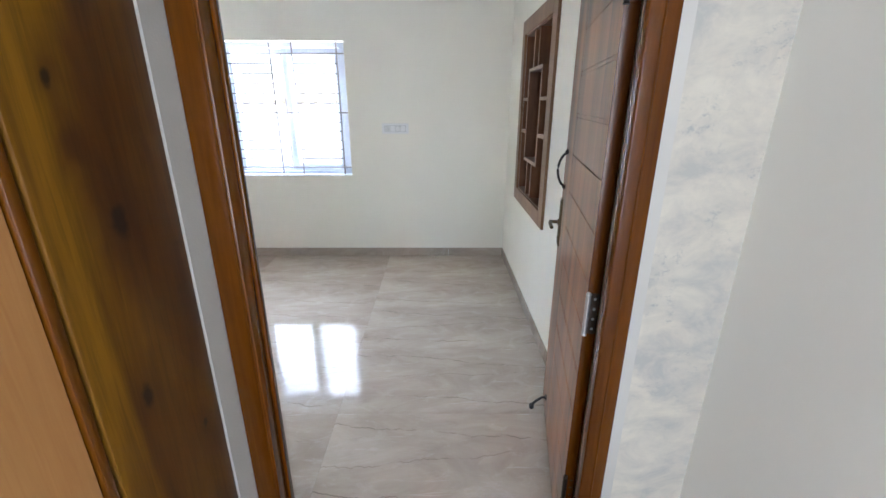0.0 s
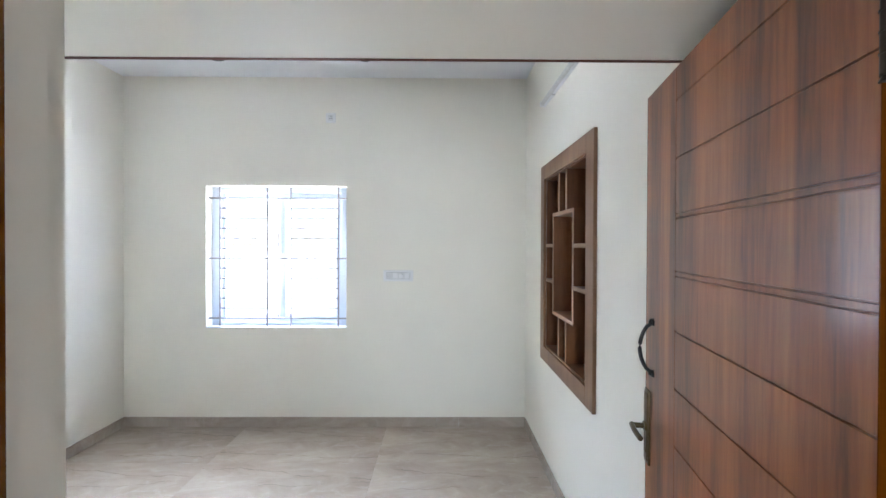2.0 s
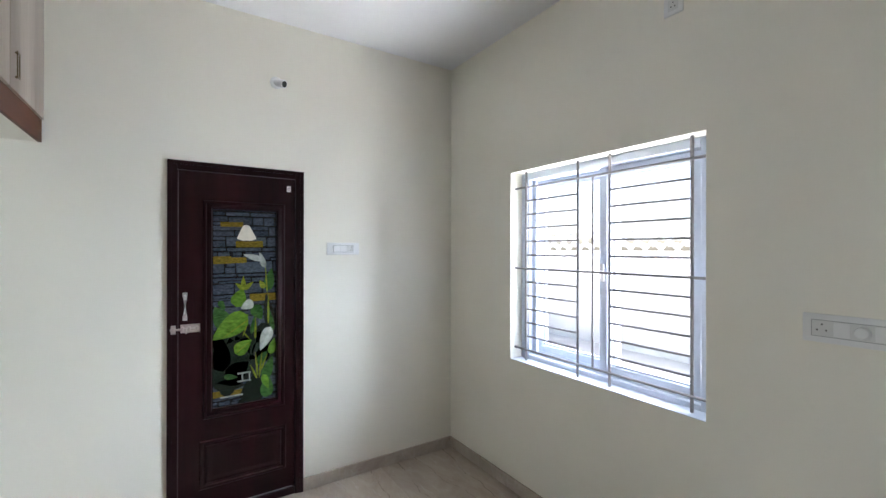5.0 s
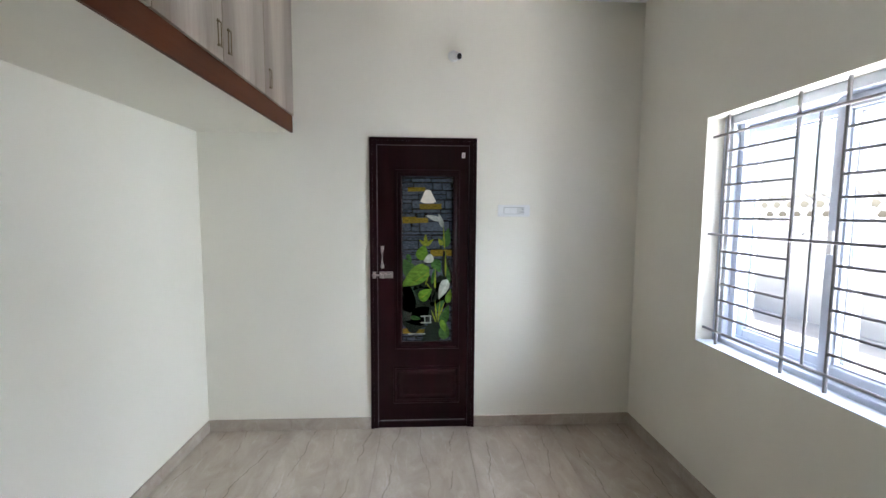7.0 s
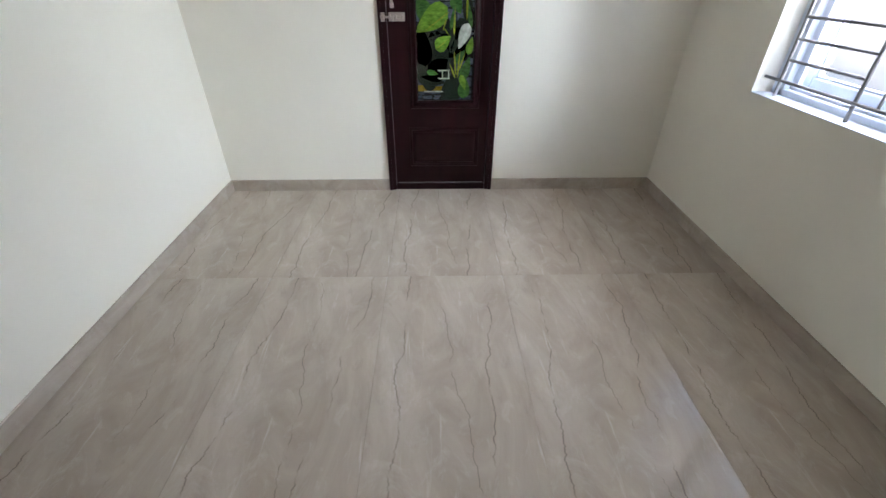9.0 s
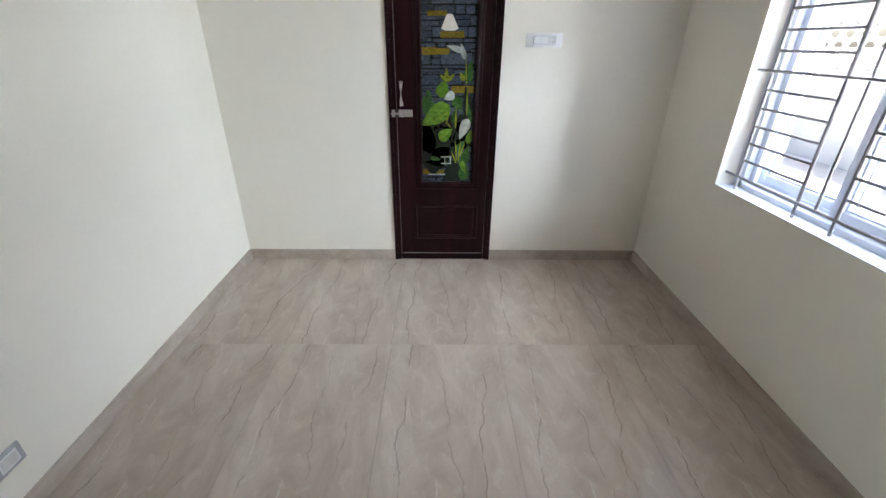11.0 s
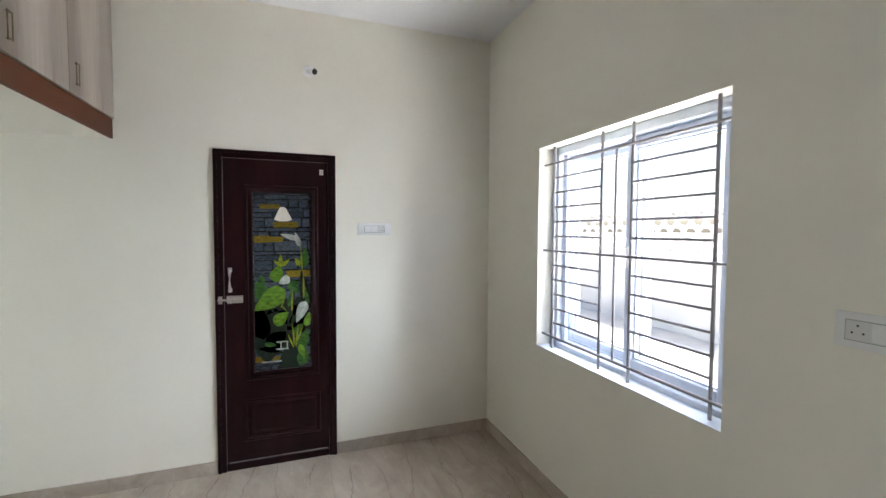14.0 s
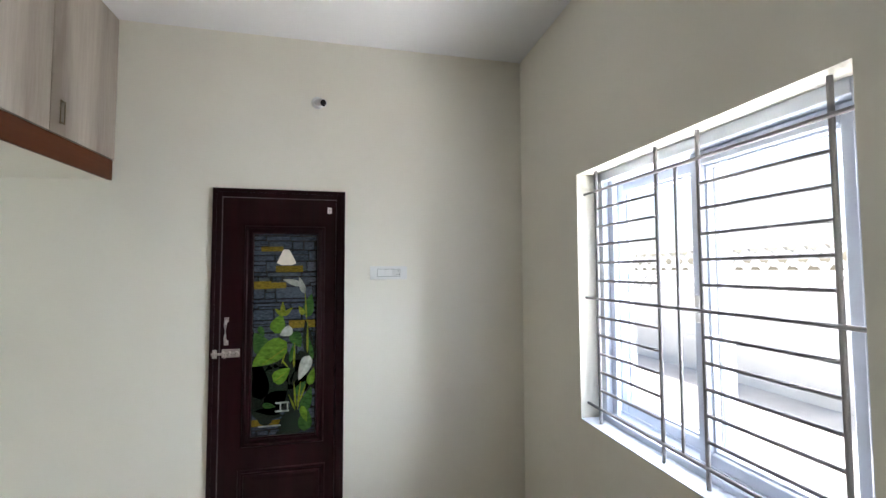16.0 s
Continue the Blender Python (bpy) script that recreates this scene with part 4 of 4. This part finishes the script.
# ---- loft cabinets ----
def build_loft():
    strip = new("loft_edge_board", mesh_of("loft_edge_board", one_box((0.003, 0.622, 2.0995), (LX - 0.003, 0.638, 2.2115), 0.002), RED_EDGE))
    tagged(strip, "red-brown board along the front edge of the loft", "edge board")
    n = 7
    w = (LX - 0.030) / n
    for i in range(n):
        c = thing("loft_cabinet", pose(0.028 + i * w, 0.0, 2.2), "ash-grain laminate loft cabinet with one closed door", "cabinet", "loft cabinets")
        top = H - 2.2 - 0.004
        part("body", one_box((0.002, 0.02, 0.006), (w - 0.002, 0.6215, top)), ASH, c)
        door = part("door", one_box((0.002, 0.630, 0.013), (w - 0.002, 0.648, top), 0.0012), ASH, c)
        # black sheet that paints the shade in the gaps between doors
        part("gap_shade_sheet", one_box((0.002, 0.6217, 0.0125), (w - 0.002, 0.6298, top)), HOLE_SHADE, c)
        hx = 0.050 if i in (2, 4, 6) else 0.448
        if i == 0:
            hx = 0.429
            part("filler_strip", one_box((-0.026, 0.622, 0.013), (0.0, 0.646, top), 0.001), ASH, c)
        bm = bmesh.new()
        add_box(bm, (hx - 0.017, 0.656, 0.062), (hx + 0.017, 0.660, 0.070), 0.001)
        add_box(bm, (hx - 0.017, 0.656, 0.160), (hx + 0.017, 0.660, 0.168), 0.001)
        for x in (hx - 0.017, hx + 0.012):
            add_box(bm, (x, 0.6563, 0.068), (x + 0.005, 0.6597, 0.160), 0.001)
        for z in (0.066, 0.164):
            add_box(bm, (hx - 0.005, 0.648, z - 0.003), (hx + 0.005, 0.657, z + 0.004), 0.001)
        part("handle", bm, BRONZE, door, "dull bronze rectangular handle")


build_loft()


# ---- electrics ----
def plate_bm(width, height, depth, bevel=0.003):
    return one_box((0, 0, 0), (width, depth, height), bevel, 2)


def rocker(parent, x, z, w, h, y):
    bm = bmesh.new()
    pts = [(0, 0), (h / 2, 0.0035), (h, 0.001), (h, -0.004), (0, -0.004)]
    a = [bm.verts.new((x, y + q, z + p)) for p, q in pts]
    b = [bm.verts.new((x + w, y + q, z + p)) for p, q in pts]
    bm.faces.new(a)
    bm.faces.new(b[::-1])
    for i in range(5):
        bm.faces.new((a[i], a[(i + 1) % 5], b[(i + 1) % 5], b[i]))
    part("rocker", bm, PLASTIC, parent)


def pinholes(parent, places, y, r=0.0028):
    for x, z in places:
        bm = bmesh.new()
        # flat black disc; its colour stands for the shade inside the hole
        add_rod(bm, (x, y, z), (x, y + 0.0006, z), r, sides=12)
        part("pin_hole_disc", bm, HOLE_SHADE, parent)


# built facing +y from the corner (0, 0, 0), then turned to the wall
def switch_plate():
    s = thing("switch_plate", pose(0, 2.279, 1.541, 0, 0, -90), "white modular switch plate on the wall beside the bathroom door", "switch")
    part("plate", plate_bm(0.229, 0.083, 0.008), PLASTIC, s)
    # grey plate painting a thin shadow line round the insert
    part("gap_shadow", one_box((0.0435, 0.0075, 0.0175), (0.1865, 0.0084, 0.0655)), GASKET_AND_SHADOW, s)
    part("insert", one_box((0.045, 0.008, 0.019), (0.185, 0.0095, 0.064), 0.0008), PLASTIC_OFF, s)
    rocker(s, 0.140, 0.021, 0.043, 0.041, 0.0098)
    rocker(s, 0.094, 0.021, 0.043, 0.041, 0.0098)
    pinholes(s, [(0.056, 0.052), (0.063, 0.032), (0.050, 0.032)], 0.0095)
    pinholes(s, [(0.075, 0.030)], 0.0095, 0.0018)


def socket_plate():
    s = thing("socket_plate", pose(2.499, LY, 1.262, 0, 0, 180), "white socket plate with a fan regulator on the wall", "socket")
    part("plate", plate_bm(0.258, 0.098, 0.009), PLASTIC, s)
    # same grey plate, a painted shadow outline for the socket insert
    part("gap_shadow", one_box((0.0265, 0.0085, 0.0205), (0.2335, 0.0094, 0.0775)), GASKET_AND_SHADOW, s)
    part("insert", one_box((0.028, 0.009, 0.022), (0.232, 0.0105, 0.076), 0.0008), PLASTIC_OFF, s)
    pinholes(s, [(0.205, 0.063), (0.217, 0.043), (0.193, 0.043)], 0.0105)
    rocker(s, 0.134, 0.025, 0.040, 0.048, 0.0108)
    bm = bmesh.new()
    add_lathe(bm, [(0.021, 0), (0.021, 0.006), (0.018, 0.016), (0.016, 0.018), (0.002, 0.0185)], 28, Matrix.Translation((0.103, 0.0105, 0.049)) @ pose(0, 0, 0, -90))
    add_box(bm, (0.1015, 0.026, 0.049), (0.1045, 0.0300, 0.066))
    part("regulator_knob", bm, PLASTIC, s, "round white regulator knob")
    rocker(s, 0.034, 0.025, 0.040, 0.048, 0.0108)


def high_socket():
    s = thing("small_socket", pose(1.827, LY, 2.628, 0, 0, 180), "small white square socket high on the wall", "socket")
    part("plate", plate_bm(0.086, 0.086, 0.008), PLASTIC, s)
    part("insert", one_box((0.020, 0.008, 0.018), (0.066, 0.0095, 0.068), 0.0008), PLASTIC_OFF, s)
    pinholes(s, [(0.043, 0.055), (0.051, 0.036), (0.035, 0.036)], 0.0095)


def foot_light():
    s = thing("foot_light", pose(1.950, 0.0, 0.212), "grey metal foot light with a frosted lens", "foot light")
    part("housing", one_box((0, 0, 0), (0.106, 0.010, 0.082), 0.003, 2), GREY_METAL, s)
    part("rim", one_box((0.018, 0.0095, 0.014), (0.088, 0.0115, 0.068), 0.001), PLASTIC, s, "white rim round the lens")
    part("lens", one_box((0.024, 0.010, 0.020), (0.082, 0.0125, 0.062), 0.001), FROST, s, "pale frosted lens")


switch_plate()
socket_plate()
high_socket()
foot_light()


def build_wall_pipe():
    p = thing("conduit_outlet", pose(0.0, 1.727, 2.630), "white plastic conduit stub for a wall lamp", "conduit")
    bm = bmesh.new()
    add_lathe(bm, [(0.038, 0.0), (0.038, 0.004), (0.033, 0.009), (0.027, 0.012)], 28, pose(0, 0, 0, 0, 90))
    add_tube(bm, [(0.0, 0, 0), (0.03, 0.015, -0.008), (0.060, 0.036, -0.020)], 0.0245, 20)
    part("stub", bm, PLASTIC, p)
    bm = bmesh.new()
    # the end is closed; a black disc paints the shade inside it
    add_rod(bm, (0.0592, 0.0354, -0.0197), (0.0612, 0.0368, -0.0205), 0.0195, sides=20)
    part("mouth_shade_disc", bm, HOLE_SHADE, p, "black disc painted as the shaded open end")


build_wall_pipe()


def build_tube_light():
    t = thing("tube_light", pose(LX, 1.212, 2.571), "switched-off white LED batten on the wall", "tube light")
    part("housing", one_box((-0.020, 0.0, -0.014), (0.0, 1.19, 0.022), 0.004, 2), PLASTIC, t)
    bm = bmesh.new()
    add_rod(bm, (-0.026, 0.02, 0.004), (-0.026, 1.17, 0.004), 0.015, sides=20)
    part("diffuser", bm, FROST, t, "frosted round diffuser")
    for y in (0.0, 1.168):
        part("end_cap", one_box((-0.043, y, -0.014), (-0.020, y + 0.022, 0.022), 0.004, 2), PLASTIC, t)
    for y in (0.25, 0.93):
        part("clip", one_box((-0.0215, y, -0.017), (-0.0, y + 0.02, 0.026), 0.001), STEEL, t)


build_tube_light()


def build_fan():
    f = thing("ceiling_fan", pose(1.72, 1.915, 0), "dark brown three-blade ceiling fan at rest with a chrome cap", "ceiling fan")
    bm = add_lathe(bmesh.new(), [(0.012, 2.925), (0.045, 2.935), (0.062, 2.97), (0.065, H)], 32)
    part("canopy", bm, FAN_BROWN, f)
    part("downrod", add_rod(bmesh.new(), (0, 0, 2.85), (0, 0, 2.935), 0.012, sides=16), FAN_BROWN, f)
    bm = add_lathe(bmesh.new(), [(0.02, 2.875), (0.045, 2.875), (0.056, 2.865), (0.058, 2.845), (0.084, 2.835), (0.092, 2.82), (0.092, 2.725), (0.086, 2.712), (0.075, 2.708)], 40)
    part("motor_housing", bm, FAN_BROWN, f)
    bm = add_lathe(bmesh.new(), [(0.088, 2.713), (0.084, 2.70), (0.070, 2.687), (0.045, 2.678), (0.004, 2.675)], 40)
    part("cap", bm, CHROME, f, "polished chrome bottom cap")
    for k in range(3):
        turn = 27.5 + 120 * k
        m = pose(0, 0, 2.808, 0, 0, turn)
        bm = bmesh.new()
        outline = [(0.115, -0.052), (0.30, -0.061), (0.585, -0.065), (0.610, -0.058), (0.622, -0.036), (0.625, 0.030), (0.612, 0.054), (0.585, 0.060), (0.30, 0.055), (0.115, 0.048)]
        tilt = pose(0, 0, 0, -9)
        add_plate(bm, outline, lambda u, v, w: tilt @ Vector((u, v, w)), 0.003)
        blade = part("blade", bm, FAN_BROWN, f)
        blade.matrix_basis = m
        bm = bmesh.new()
        add_plate(bm, [(0.080, -0.03), (0.125, -0.042), (0.22, -0.040), (0.30, -0.004), (0.22, 0.030), (0.125, 0.034), (0.080, 0.03)], lambda u, v, w: tilt @ Vector((u, v, w - 0.0035)), 0.003)
        for u, v in ((0.14, -0.02), (0.14, 0.015), (0.20, 0.0)):
            add_rod(bm, tilt @ Vector((u, v, -0.006)), tilt @ Vector((u, v, -0.003)), 0.005, sides=10)
        part("bracket", bm, CHROME, blade, "chrome blade bracket")


build_fan()
